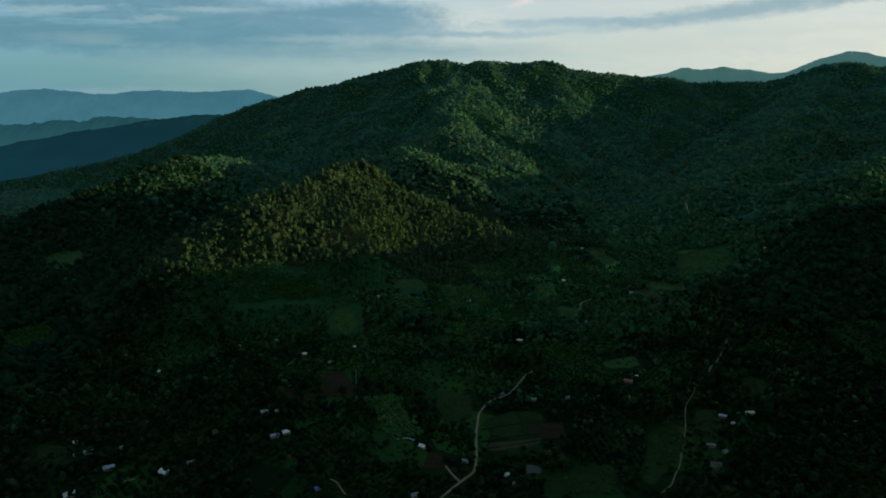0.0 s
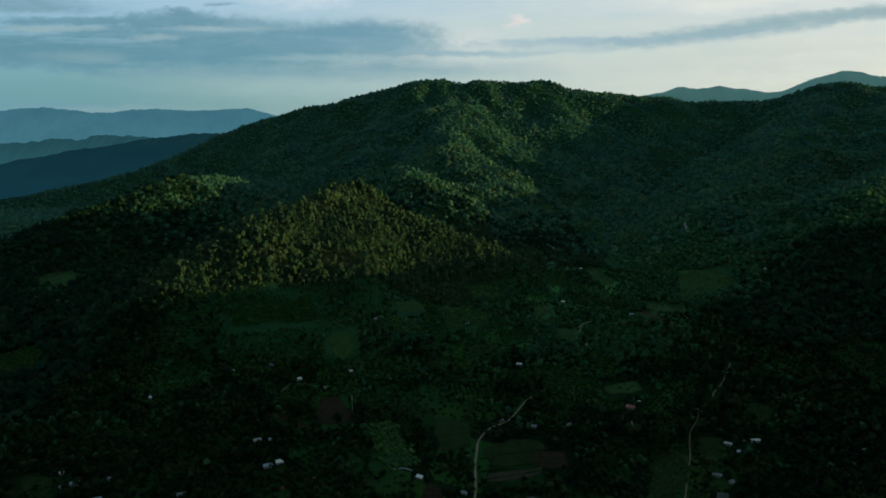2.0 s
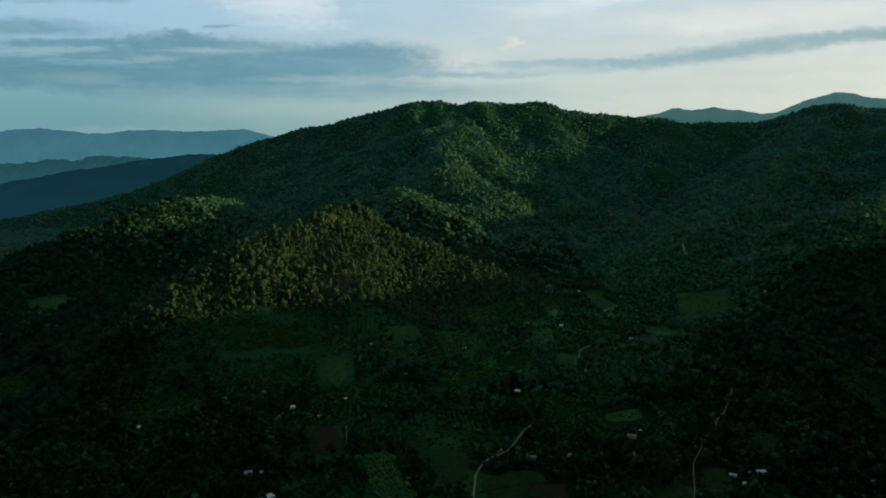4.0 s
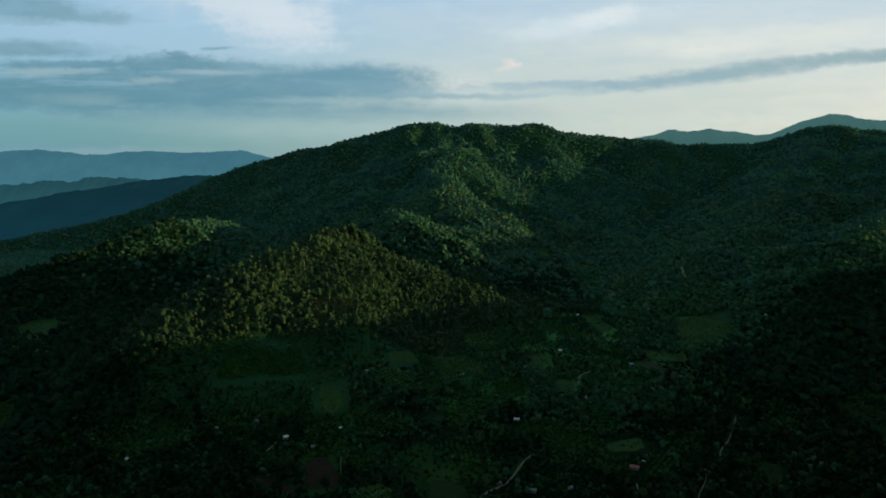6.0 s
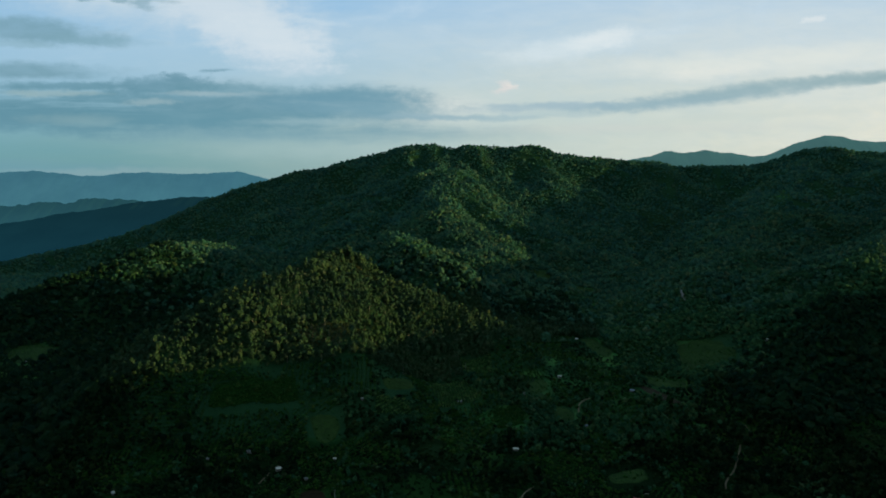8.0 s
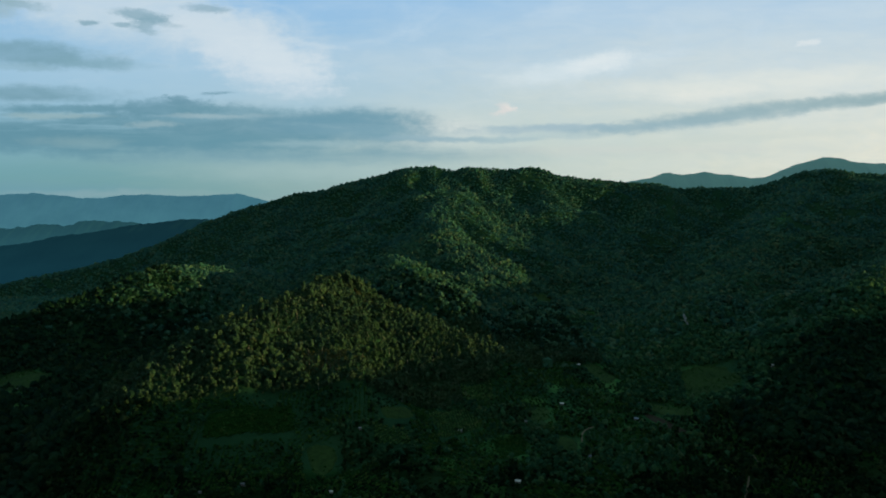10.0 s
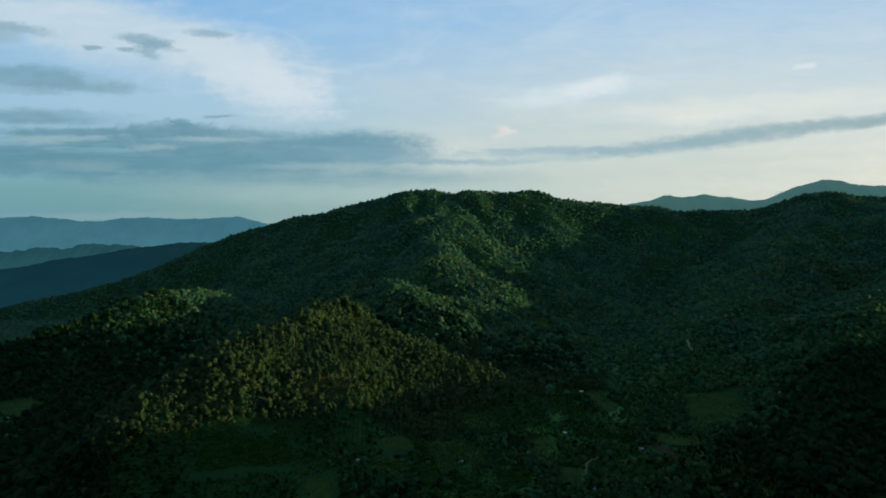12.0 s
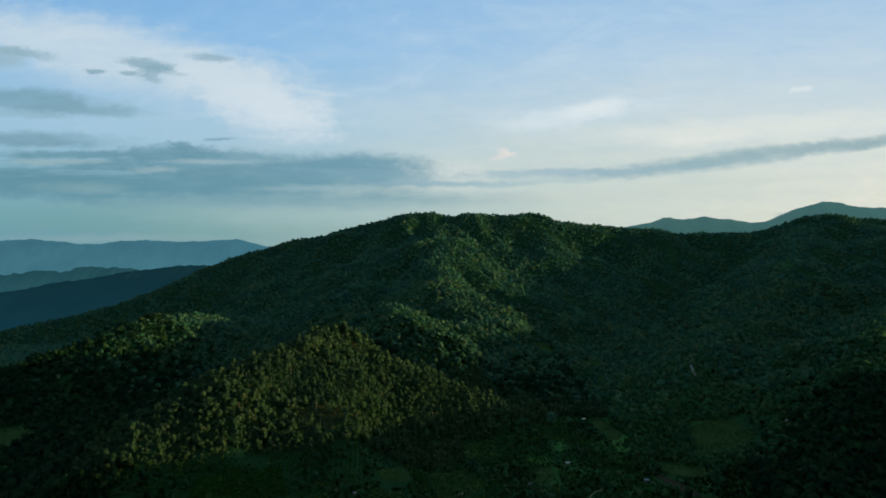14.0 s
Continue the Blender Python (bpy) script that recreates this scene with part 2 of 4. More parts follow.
    colour = over(colour, cloud(0.8219, 0.197, 0.1928, 0.0096, 0.105, 0.8, 0.2, 0.3, 0.2, 0), 0.85, (0.3, 0.43, 0.46))
    colour = over(colour, cloud(0.4713, 0.119, 0.184, 0.0061, 0.06, 0.9, 0.4, 0.4, 0.1, 0), 0.3, (0.55, 0.63, 0.59))
    colour = over(colour, cloud(0.3223, 0.1015, 0.2016, 0.0061, 0.02, 0.9, 0.4, 0.4, 0.1, 0), 0.3, (0.6, 0.63, 0.6))
    colour = over(colour, cloud(0.5502, 0.0691, 0.021, 0.0031, 0.1, 0.7, 0.2, 0.4, 0.2, 0), 0.5, (0.42, 0.5, 0.49))
    # small lit puffs
    colour = over(colour, cloud(0.1067, 0.1637, 0.0114, 0.0079, 0.7, 0.7, 0, 0.5, 0.5, 0), 0.7, (0.74, 0.71, 0.69))
    colour = over(colour, cloud(0.1164, 0.169, 0.0053, 0.0053, 0, 0.7, 0, 0.3, 0.5, 0), 0.5, (0.8, 0.76, 0.72))
    back = n.add("ShaderNodeBackground")
    back.inputs[1].default_value = DOME
    n.link(colour, back.inputs[0])
    n.link(back.outputs[0], n.add("ShaderNodeOutputWorld").inputs[0])


make_sky()


# ---- materials ----
def surface(name, roughness=0.9, gloss=0.0):
    """A new material: its nodes, its shader and a position in metres."""
    m = bpy.data.materials.new(name)
    m.use_nodes = True
    n = Nodes(m.node_tree)
    bsdf = n.add("ShaderNodeBsdfPrincipled")
    bsdf.inputs["Roughness"].default_value = roughness
    bsdf.inputs["Specular IOR Level"].default_value = gloss
    n.link(bsdf.outputs[0], n.add("ShaderNodeOutputMaterial").inputs[0])
    return m, n, bsdf, n.add("ShaderNodeNewGeometry")


def bump(n, bsdf, height, strength, distance):
    node = n.add("ShaderNodeBump")
    node.inputs["Strength"].default_value, node.inputs["Distance"].default_value = strength, distance
    n.link(height, node.inputs["Height"])
    n.link(node.outputs[0], bsdf.inputs["Normal"])


def leaves(name, dark, middle, light, odd, own=False):
    """Foliage: each clump has its own green, stands of trees differ, and leaf masses are rough."""
    m, n, bsdf, geo = surface(name, 0.8, 0.03)
    place = geo.outputs["Position"]
    each = n.add("ShaderNodeObjectInfo").outputs["Random"] if own else geo.outputs["Random Per Island"]
    tone = n.ramp(each, [(0.0, dark), (0.5, middle), (0.85, light), (1.0, odd)])
    stand = n.ramp(n.noise(place, 0.012, 4.0), [(0.3, (0.72, 0.80, 0.85)), (0.7, (1.25, 1.12, 0.85))])
    spots = n.ramp(n.noise(place, 0.9, 3.0), [(0.3, (0.55, 0.55, 0.55)), (0.7, (1.4, 1.4, 1.35))])
    n.link(n.mix(1.0, n.mix(1.0, tone, stand, "MULTIPLY"), spots, "MULTIPLY"), bsdf.inputs["Base Color"])
    bump(n, bsdf, n.noise(place, 1.1, 5.0, 0.75), 1.0, 1.6)
    through_leaf = n.add("ShaderNodeBsdfTranslucent")
    n.link(bsdf.inputs["Base Color"].links[0].from_socket, through_leaf.inputs[0])
    both = n.add("ShaderNodeMixShader")
    both.inputs[0].default_value = 0.3
    n.link(bsdf.outputs[0], both.inputs[1]), n.link(through_leaf.outputs[0], both.inputs[2])
    for node in m.node_tree.nodes:
        if node.type == "OUTPUT_MATERIAL":
            n.link(both.outputs[0], node.inputs[0])
    return m


def soil(name, dark, light, scale, relief=0.3, roughness=0.95):
    m, n, bsdf, geo = surface(name, roughness, 0.04)
    place = geo.outputs["Position"]
    big, small = n.noise(place, scale, 5.0, 0.6), n.noise(place, scale * 14, 4.0, 0.65)
    both = n.math("ADD", n.math("MULTIPLY", big, 0.6), n.math("MULTIPLY", small, 0.4))
    n.link(n.ramp(both, [(0.35, dark), (0.65, light)]), bsdf.inputs["Base Color"])
    bump(n, bsdf, small, 0.6, relief)
    return m


HILL_LEAVES = leaves("hill_leaves", (0.028, 0.068, 0.034), (0.044, 0.092, 0.046), (0.062, 0.108, 0.054), (0.080, 0.114, 0.062))
# air light is put into this leaf colour, a paler copy of the valley's
UPPER_HAZE_LEAVES = leaves("upper_haze_leaves", (0.021, 0.080, 0.042), (0.038, 0.116, 0.054), (0.062, 0.142, 0.060), (0.088, 0.142, 0.064))
# haze is put into the mountain and ridge leaf colours: lighter and bluer
MOUNTAIN_HAZE_LEAVES = leaves("mountain_haze_leaves", (0.030, 0.108, 0.076), (0.056, 0.152, 0.098), (0.086, 0.168, 0.096), (0.120, 0.164, 0.090))
RIDGE_HAZE_LEAVES = leaves("ridge_haze_leaves", (0.032, 0.122, 0.100), (0.056, 0.164, 0.122), (0.084, 0.180, 0.118), (0.114, 0.174, 0.108))
# shade is put into the side, valley and tree leaf colours: far darker copies
SIDE_SHADE_LEAVES = leaves("side_shade_leaves", (0.006, 0.028, 0.017), (0.012, 0.044, 0.022), (0.022, 0.056, 0.026), (0.034, 0.060, 0.028))
VALLEY_SHADE_LEAVES = leaves("valley_shade_leaves", (0.004, 0.016, 0.007), (0.011, 0.034, 0.012), (0.024, 0.054, 0.019), (0.042, 0.066, 0.027))
TREE_SHADE_LEAVES = leaves("tree_shade_leaves", (0.004, 0.016, 0.007), (0.011, 0.034, 0.012), (0.024, 0.054, 0.019), (0.042, 0.066, 0.027), own=True)
PALE_BARK = soil("pale_bark", (0.16, 0.15, 0.12), (0.30, 0.28, 0.23), 0.8)
BARK = soil("bark", (0.07, 0.055, 0.04), (0.16, 0.14, 0.11), 0.8)


def ground_material():
    """Forest floor and grass, with worn and bare patches."""
    m, n, bsdf, geo = surface("ground", 0.95, 0.02)
    place = geo.outputs["Position"]
    big, fine = n.noise(place, 0.006, 6.0, 0.6, 0.4), n.noise(place, 0.25, 5.0, 0.7)
    both = n.math("ADD", n.math("MULTIPLY", big, 0.65), n.math("MULTIPLY", fine, 0.35))
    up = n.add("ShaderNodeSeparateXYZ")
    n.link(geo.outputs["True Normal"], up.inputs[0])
    # steep ground is coloured lighter, lifting the shaded gaps between crowns
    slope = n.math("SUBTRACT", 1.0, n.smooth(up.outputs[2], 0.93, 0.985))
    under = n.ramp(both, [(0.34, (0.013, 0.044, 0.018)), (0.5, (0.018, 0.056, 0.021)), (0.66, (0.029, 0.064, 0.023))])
    # valley floor: shade is put into this near-black tone
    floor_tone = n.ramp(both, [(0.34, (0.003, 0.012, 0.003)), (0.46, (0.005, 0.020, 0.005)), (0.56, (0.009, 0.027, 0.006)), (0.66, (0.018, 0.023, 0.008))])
    # farther up the valley the floor lightens, air light put into its colour
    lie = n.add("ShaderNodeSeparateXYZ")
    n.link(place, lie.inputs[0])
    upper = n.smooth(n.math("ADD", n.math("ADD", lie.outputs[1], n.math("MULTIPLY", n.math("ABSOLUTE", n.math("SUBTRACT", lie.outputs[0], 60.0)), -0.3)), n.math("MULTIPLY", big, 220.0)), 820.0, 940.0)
    hazed_floor = n.ramp(both, [(0.36, (0.013, 0.046, 0.015)), (0.46, (0.021, 0.066, 0.020)), (0.56, (0.034, 0.084, 0.025)), (0.66, (0.052, 0.076, 0.028))])
    floor_tone = n.mix(upper, floor_tone, hazed_floor)
    # plots: each has its own growth
    turned = n.add("ShaderNodeMapping")
    turned.inputs["Rotation"].default_value, turned.inputs["Scale"].default_value = (0, 0, 0.35), (0.022, 0.013, 0.0)
    n.link(place, turned.inputs[0])
    plots = n.add("ShaderNodeTexVoronoi", feature="F1", distance="CHEBYCHEV")
    plots.inputs["Scale"].default_value = 1.0
    n.link(turned.outputs[0], plots.inputs["Vector"])
    cell = n.add("ShaderNodeSeparateColor")
    n.link(plots.outputs["Color"], cell.inputs[0])
    growth = n.ramp(cell.outputs[0], [(0.0, (0.45, 0.42, 0.45)), (0.45, (0.8, 0.8, 0.8)), (0.7, (1.3, 1.35, 1.2)), (0.9, (2.0, 2.1, 1.6)), (1.0, (2.3, 1.7, 1.3))])
    floor_tone = n.mix(1.0, floor_tone, growth, "MULTIPLY")
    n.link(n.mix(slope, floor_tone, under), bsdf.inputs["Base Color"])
    bump(n, bsdf, fine, 0.8, 1.5)
    return m


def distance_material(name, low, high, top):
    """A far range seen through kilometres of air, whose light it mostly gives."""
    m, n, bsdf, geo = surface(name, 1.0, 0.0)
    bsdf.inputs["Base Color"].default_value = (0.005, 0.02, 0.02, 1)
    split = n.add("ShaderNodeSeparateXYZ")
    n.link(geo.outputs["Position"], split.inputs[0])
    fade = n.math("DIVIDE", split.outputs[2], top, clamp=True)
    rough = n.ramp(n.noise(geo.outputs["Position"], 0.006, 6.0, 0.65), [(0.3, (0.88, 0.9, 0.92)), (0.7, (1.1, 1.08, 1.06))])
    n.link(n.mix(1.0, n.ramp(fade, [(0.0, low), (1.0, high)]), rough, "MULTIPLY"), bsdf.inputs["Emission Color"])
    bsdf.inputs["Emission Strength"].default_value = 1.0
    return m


# ---- the lie of the land ----
def hashed(i, j, seed):
    h = np.sin(i * 127.1 + j * 311.7 + seed * 74.7) * 43758.5453
    return h - np.floor(h)


def value_noise(x, y, seed):
    i, j = np.floor(x), np.floor(y)
    a, b = x - i, y - j
    a, b = a * a * (3 - 2 * a), b * b * (3 - 2 * b)
    low = hashed(i, j, seed) * (1 - a) + hashed(i + 1, j, seed) * a
    high = hashed(i, j + 1, seed) * (1 - a) + hashed(i + 1, j + 1, seed) * a
    return (low * (1 - b) + high * b) * 2 - 1


def rough_noise(x, y, size, octaves, seed):
    total, amp = 0.0, 1.0
    for k in range(octaves):
        total = total + amp * value_noise(x / size + 17.3 * k, y / size - 9.1 * k, seed + k)
        size, amp = size * 0.5, amp * 0.5
    return total


# each ridge: its fall to the sides (metres per metre), the roundness of its crest, then points (x, y, z) along the crest
RIDGES = [
    (0.70, 30, [(-3194, 2500, -77), (-1854, 2700, -5), (-1472, 2800, 73), (-1239, 2900, 151), (-988, 3000, 271), (-804, 3050, 343), (-633, 3050, 385), (-477, 3050, 410), (-369, 3020, 444), (-212, 2990, 477), (-122, 2960, 501), (15, 2950, 508), (95, 2950, 488), (164, 2950, 505), (314, 2950, 498), (463, 2950, 505), (539, 2950, 474), (664, 2950, 457), (840, 2950, 440), (991, 2950, 435), (1142, 2950, 416), (1443, 2950, 414), (1514, 2900, 437), (1628, 2850, 481), (1692, 2800, 491), (1823, 2750, 460), (2400, 2600, 430)]),
    (0.58, 60, [(40, 2930, 478), (36, 2650, 388), (24, 2406, 306), (34, 2150, 240), (100, 1950, 180), (150, 1820, 144), (200, 1650, 86), (226, 1450, 40)]),
    (0.60, 25, [(472, 2930, 490), (480, 2780, 402), (530, 2671, 318), (562, 2450, 222), (570, 2250, 148)]),
    (0.52, 40, [(300, 2900, 455), (285, 2760, 372), (272, 2600, 287), (325, 2450, 236), (400, 2330, 184), (470, 2200, 138), (530, 2050, 110), (540, 1850, 72)]),
    (0.60, 22, [(-40, 2330, 222), (-82, 2060, 158), (-112, 1870, 174), (-113, 1794, 186), (-72, 1715, 174), (-34, 1650, 157), (22, 1550, 127), (62, 1450, 80)]),
    # saddle hidden behind the hill, its height set to shade the left slopes
    (0.72, 14, [(-115, 1794, 166), (-175, 1620, 130), (-215, 1500, 135), (-184, 1320, 155)]),
    (0.62, 20, [(-184, 1300, 160), (-214, 1200, 153), (-247, 1110, 142), (-303, 1030, 129), (-352, 945, 92), (-396, 930, 47), (-412, 900, 8)]),
    (0.62, 20, [(-184, 1300, 160), (-115, 1260, 132), (-73, 1242, 114), (-4, 1220, 93), (58, 1202, 70), (119, 1150, 42), (150, 1110, 20)]),
    (0.55, 40, [(-184, 1300, 155), (-186, 1150, 126), (-176, 1020, 96), (-185, 920, 42)]),
    (0.56, 20, [(-560, 2330, 95), (-600, 2100, 120), (-645, 1965, 140), (-668, 1900, 153), (-712, 1774, 157), (-727, 1650, 133), (-760, 1600, 122), (-833, 1500, 92), (-870, 1350, 50), (-1000, 1150, 5)]),
    (0.60, 30, [(-180, 2975, 470), (-212, 2700, 352), (-226, 2500, 284), (-240, 2300, 214), (-250, 2100, 140)]),
    (0.60, 30, [(-600, 3045, 388), (-560, 2750, 250), (-520, 2500, 150), (-480, 2250, 70)]),
    (0.50, 30, [(1575, 2750, 435), (1225, 2300, 285), (940, 2000, 186), (730, 1700, 116), (570, 1450, 76), (520, 1350, 50)]),
    # runs on unseen to the right, raised so its shadow covers the valley
    (0.45, 40, [(1823, 2750, 460), (1700, 2200, 330), (1450, 1700, 228), (1390, 1546, 212), (1340, 1300, 184), (1310, 1100, 177), (1300, 950, 193), (1290, 800, 216), (1260, 600, 222), (1200, 200, 222), (1150, -600, 215)]),
    (0.50, 30, [(1440, 1680, 230), (1143, 1600, 200), (835, 1300, 154), (624, 1050, 63), (504, 900, 8)]),
    (0.50, 30, [(1270, 700, 190), (900, 650, 120), (620, 560, 40)]),
]


def land(x, y):
    """The height of the bare ground over arrays x, y."""
    rise = np.clip((y - 950) / 900, 0, 1)
    base = -8 + 45 * rise * np.clip((x + 900) / 500, 0, 1) + 4 * rough_noise(x, y, 240, 3, 5)
    base = base - 30 * np.clip((-x - 900) / 900, 0, 1)
    parts, near = [base], np.full(np.shape(x), 1e9)
    for fall, roundness, crest in RIDGES:
        best = np.full(np.shape(x), -1e9)
        for (x0, y0, z0), (x1, y1, z1) in zip(crest, crest[1:]):
            dx, dy = x1 - x0, y1 - y0
            k = np.clip(((x - x0) * dx + (y - y0) * dy) / (dx * dx + dy * dy), 0, 1)
            d = np.hypot(x - x0 - k * dx, y - y0 - k * dy)
            best = np.maximum(best, z0 + k * (z1 - z0) - fall * (np.sqrt(d * d + roundness * roundness) - roundness))
            near = np.minimum(near, d)
        parts.append(best)
    parts = np.stack(parts)
    top = parts.max(0)
    h = top + 9.0 * np.log(np.exp((parts - top) / 9.0).sum(0))
    high = np.clip((h - base - 5) / 60, 0, 1)
    calm = np.clip(near / 110, 0.08, 1)
    gully = 1 - 2 * np.abs(rough_noise(x + 0.2 * y, y * 0.7, 190, 3, 11))
    return h - 6 * high + high * calm * (26 * gully + 11 * rough_noise(x, y, 75, 3, 23))


def steps(stops):
    """Grid lines: from each stop to the next in equal steps of about the given size."""
    lines = [stops[0][0]]
    for (a, step), (b, _) in zip(stops, stops[1:]):
        count = max(1, round((b - a) / step))
        lines += [a + (b - a) * (k + 1) / count for k in range(count)]
    return np.array(lines)


GX = steps([(-4600, 300), (-2400, 60), (-1500, 12), (1900, 60), (2500, 300), (4900, 0)])
GY = steps([(-1500, 250), (-250, 50), (250, 20), (400, 9), (1400, 13), (3130, 60), (3360, 200), (4880, 0)])
GRID_X, GRID_Y = np.meshgrid(GX, GY)
GRID_Z = land(GRID_X, GRID_Y)


def height(x, y):
    """The height of the ground sheet at x, y (numbers or arrays)."""
    x, y = np.asarray(x, float), np.asarray(y, float)
    i = np.clip(np.searchsorted(GX, x) - 1, 0, len(GX) - 2)
    j = np.clip(np.searchsorted(GY, y) - 1, 0, len(GY) - 2)
    a, b = (x - GX[i]) / (GX[i + 1] - GX[i]), (y - GY[j]) / (GY[j + 1] - GY[j])
    return (GRID_Z[j, i] * (1 - a) + GRID_Z[j, i + 1] * a) * (1 - b) + (GRID_Z[j + 1, i] * (1 - a) + GRID_Z[j + 1, i + 1] * a) * b


def mesh_from_arrays(name, verts, faces, material, smooth=False):
    """A mesh from an array of places and an array of triangles or quads."""
    me = bpy.data.meshes.new(name)
    verts, faces = np.asarray(verts, np.float32), np.asarray(faces, np.int32)
    me.vertices.add(len(verts))
    me.vertices.foreach_set("co", verts.ravel())
    me.loops.add(faces.size)
    me.loops.foreach_set("vertex_index", faces.ravel())
    me.polygons.add(len(faces))
    me.polygons.foreach_set("loop_start", np.arange(0, faces.size, faces.shape[1], dtype=np.int32))
    me.polygons.foreach_set("use_smooth", np.full(len(faces), smooth))
    me.update(calc_edges=True)
    me.materials.append(material)
    return me


def grid_faces(rows, columns):
    k = np.arange(rows * columns).reshape(rows, columns)
    return np.stack([k[:-1, :-1], k[:-1, 1:], k[1:, 1:], k[1:, :-1]], -1).reshape(-1, 4)


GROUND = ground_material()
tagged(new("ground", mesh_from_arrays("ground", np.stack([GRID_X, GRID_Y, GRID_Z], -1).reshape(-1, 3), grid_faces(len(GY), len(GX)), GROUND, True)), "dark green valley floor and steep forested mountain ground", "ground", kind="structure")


def far_range(name, label, crest, depth, foot, material, seed, wobble, lift):
    """A far range: a ragged crest with a long slope towards the camera and one behind."""
    xs = np.arange(crest[0][0], crest[-1][0], 9.0)
    ys = np.interp(xs, [c[0] for c in crest], [c[1] for c in crest])
    zs = np.interp(xs, [c[0] for c in crest], [c[2] for c in crest]) + lift + wobble * rough_noise(xs, ys, 160, 5, seed) + 0.45 * wobble * np.abs(rough_noise(xs, ys, 34, 2, seed + 9))
    rows = []
    for k in np.linspace(1, 0, 22):
        drop = zs - (zs - foot) * k ** 1.3 + 0.35 * wobble * rough_noise(xs, ys + 900 * k, 120, 4, seed + 3) * math.sin(math.pi * k)
        rows.append(np.stack([xs, ys - depth * k, drop], -1))
    rows.append(np.stack([xs, ys + 60, zs * 0 + foot], -1))
    verts = np.stack(rows).reshape(-1, 3)
    return tagged(new(name, mesh_from_arrays(name, verts, grid_faces(len(rows), len(xs)), material, True)), label, "mountains", kind="structure")


# the haze before each range is put in as the range's own glow
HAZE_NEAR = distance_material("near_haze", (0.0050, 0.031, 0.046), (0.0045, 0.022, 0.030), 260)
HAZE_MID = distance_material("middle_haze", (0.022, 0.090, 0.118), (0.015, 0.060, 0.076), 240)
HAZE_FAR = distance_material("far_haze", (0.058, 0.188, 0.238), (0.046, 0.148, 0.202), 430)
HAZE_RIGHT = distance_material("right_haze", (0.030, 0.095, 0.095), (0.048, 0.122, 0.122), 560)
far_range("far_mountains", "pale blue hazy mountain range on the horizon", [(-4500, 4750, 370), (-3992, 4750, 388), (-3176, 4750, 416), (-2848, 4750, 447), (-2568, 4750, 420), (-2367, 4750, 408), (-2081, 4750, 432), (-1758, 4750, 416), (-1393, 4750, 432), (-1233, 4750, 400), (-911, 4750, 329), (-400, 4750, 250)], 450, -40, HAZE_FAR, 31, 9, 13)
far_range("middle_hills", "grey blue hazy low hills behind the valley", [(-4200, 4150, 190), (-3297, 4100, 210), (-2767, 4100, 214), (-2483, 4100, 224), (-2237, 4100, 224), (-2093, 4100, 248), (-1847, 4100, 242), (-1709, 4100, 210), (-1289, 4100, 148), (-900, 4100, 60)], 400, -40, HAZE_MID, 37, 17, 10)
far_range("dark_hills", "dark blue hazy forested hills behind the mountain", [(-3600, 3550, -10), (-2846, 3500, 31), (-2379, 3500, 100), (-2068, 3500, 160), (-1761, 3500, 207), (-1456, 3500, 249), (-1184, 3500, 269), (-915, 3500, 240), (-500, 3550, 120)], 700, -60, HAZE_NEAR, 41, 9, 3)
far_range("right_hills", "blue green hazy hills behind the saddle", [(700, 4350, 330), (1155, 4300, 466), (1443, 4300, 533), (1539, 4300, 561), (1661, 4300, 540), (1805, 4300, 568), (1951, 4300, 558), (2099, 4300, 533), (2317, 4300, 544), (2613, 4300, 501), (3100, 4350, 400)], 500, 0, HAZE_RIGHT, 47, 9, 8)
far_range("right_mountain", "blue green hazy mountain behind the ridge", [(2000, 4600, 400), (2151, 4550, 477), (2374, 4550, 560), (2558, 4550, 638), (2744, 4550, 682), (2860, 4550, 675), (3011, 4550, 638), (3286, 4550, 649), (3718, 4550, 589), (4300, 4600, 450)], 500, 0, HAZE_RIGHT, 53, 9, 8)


# ---- what lies on the valley floor: plan ----
# roads: width, then points along the middle
ROADS = [
    (2.6, [(-2, 425), (7, 437), (16, 449), (24, 460), (27, 478), (28, 496), (29, 522), (32, 547), (34, 565), (40, 584), (48, 599), (61, 611), (69, 620), (78, 638), (87, 658), (97, 675), (103, 681)]),
    (2.2, [(14, 444), (7, 457), (2, 469)]),
    (2.4, [(295, 670), (300, 683), (310, 698), (324, 716), (343, 747), (359, 775), (366, 788)]),
    (1.2, [(269, 646), (261, 626), (252, 611), (242, 596), (233, 575), (221, 542), (209, 516), (201, 497), (193, 479), (184, 464), (175, 448), (164, 437)]),
    (1.6, [(402, 849), (396, 823), (389, 814)]),
    (2.4, [(225, 943), (212, 932), (203, 916), (196, 888)]),
    (1.8, [(-165, 729), (-171, 710), (-176, 686)]),
    (1.3, [(-257, 447), (-249, 453), (-241, 458)]),
    (2, [(192, 620), (190, 611), (184, 599)]),
    (1.8, [(190, 611), (191, 605)]),
    (1.3, [(-87, 452), (-81, 447), (-76, 437), (-72, 431)]),
]
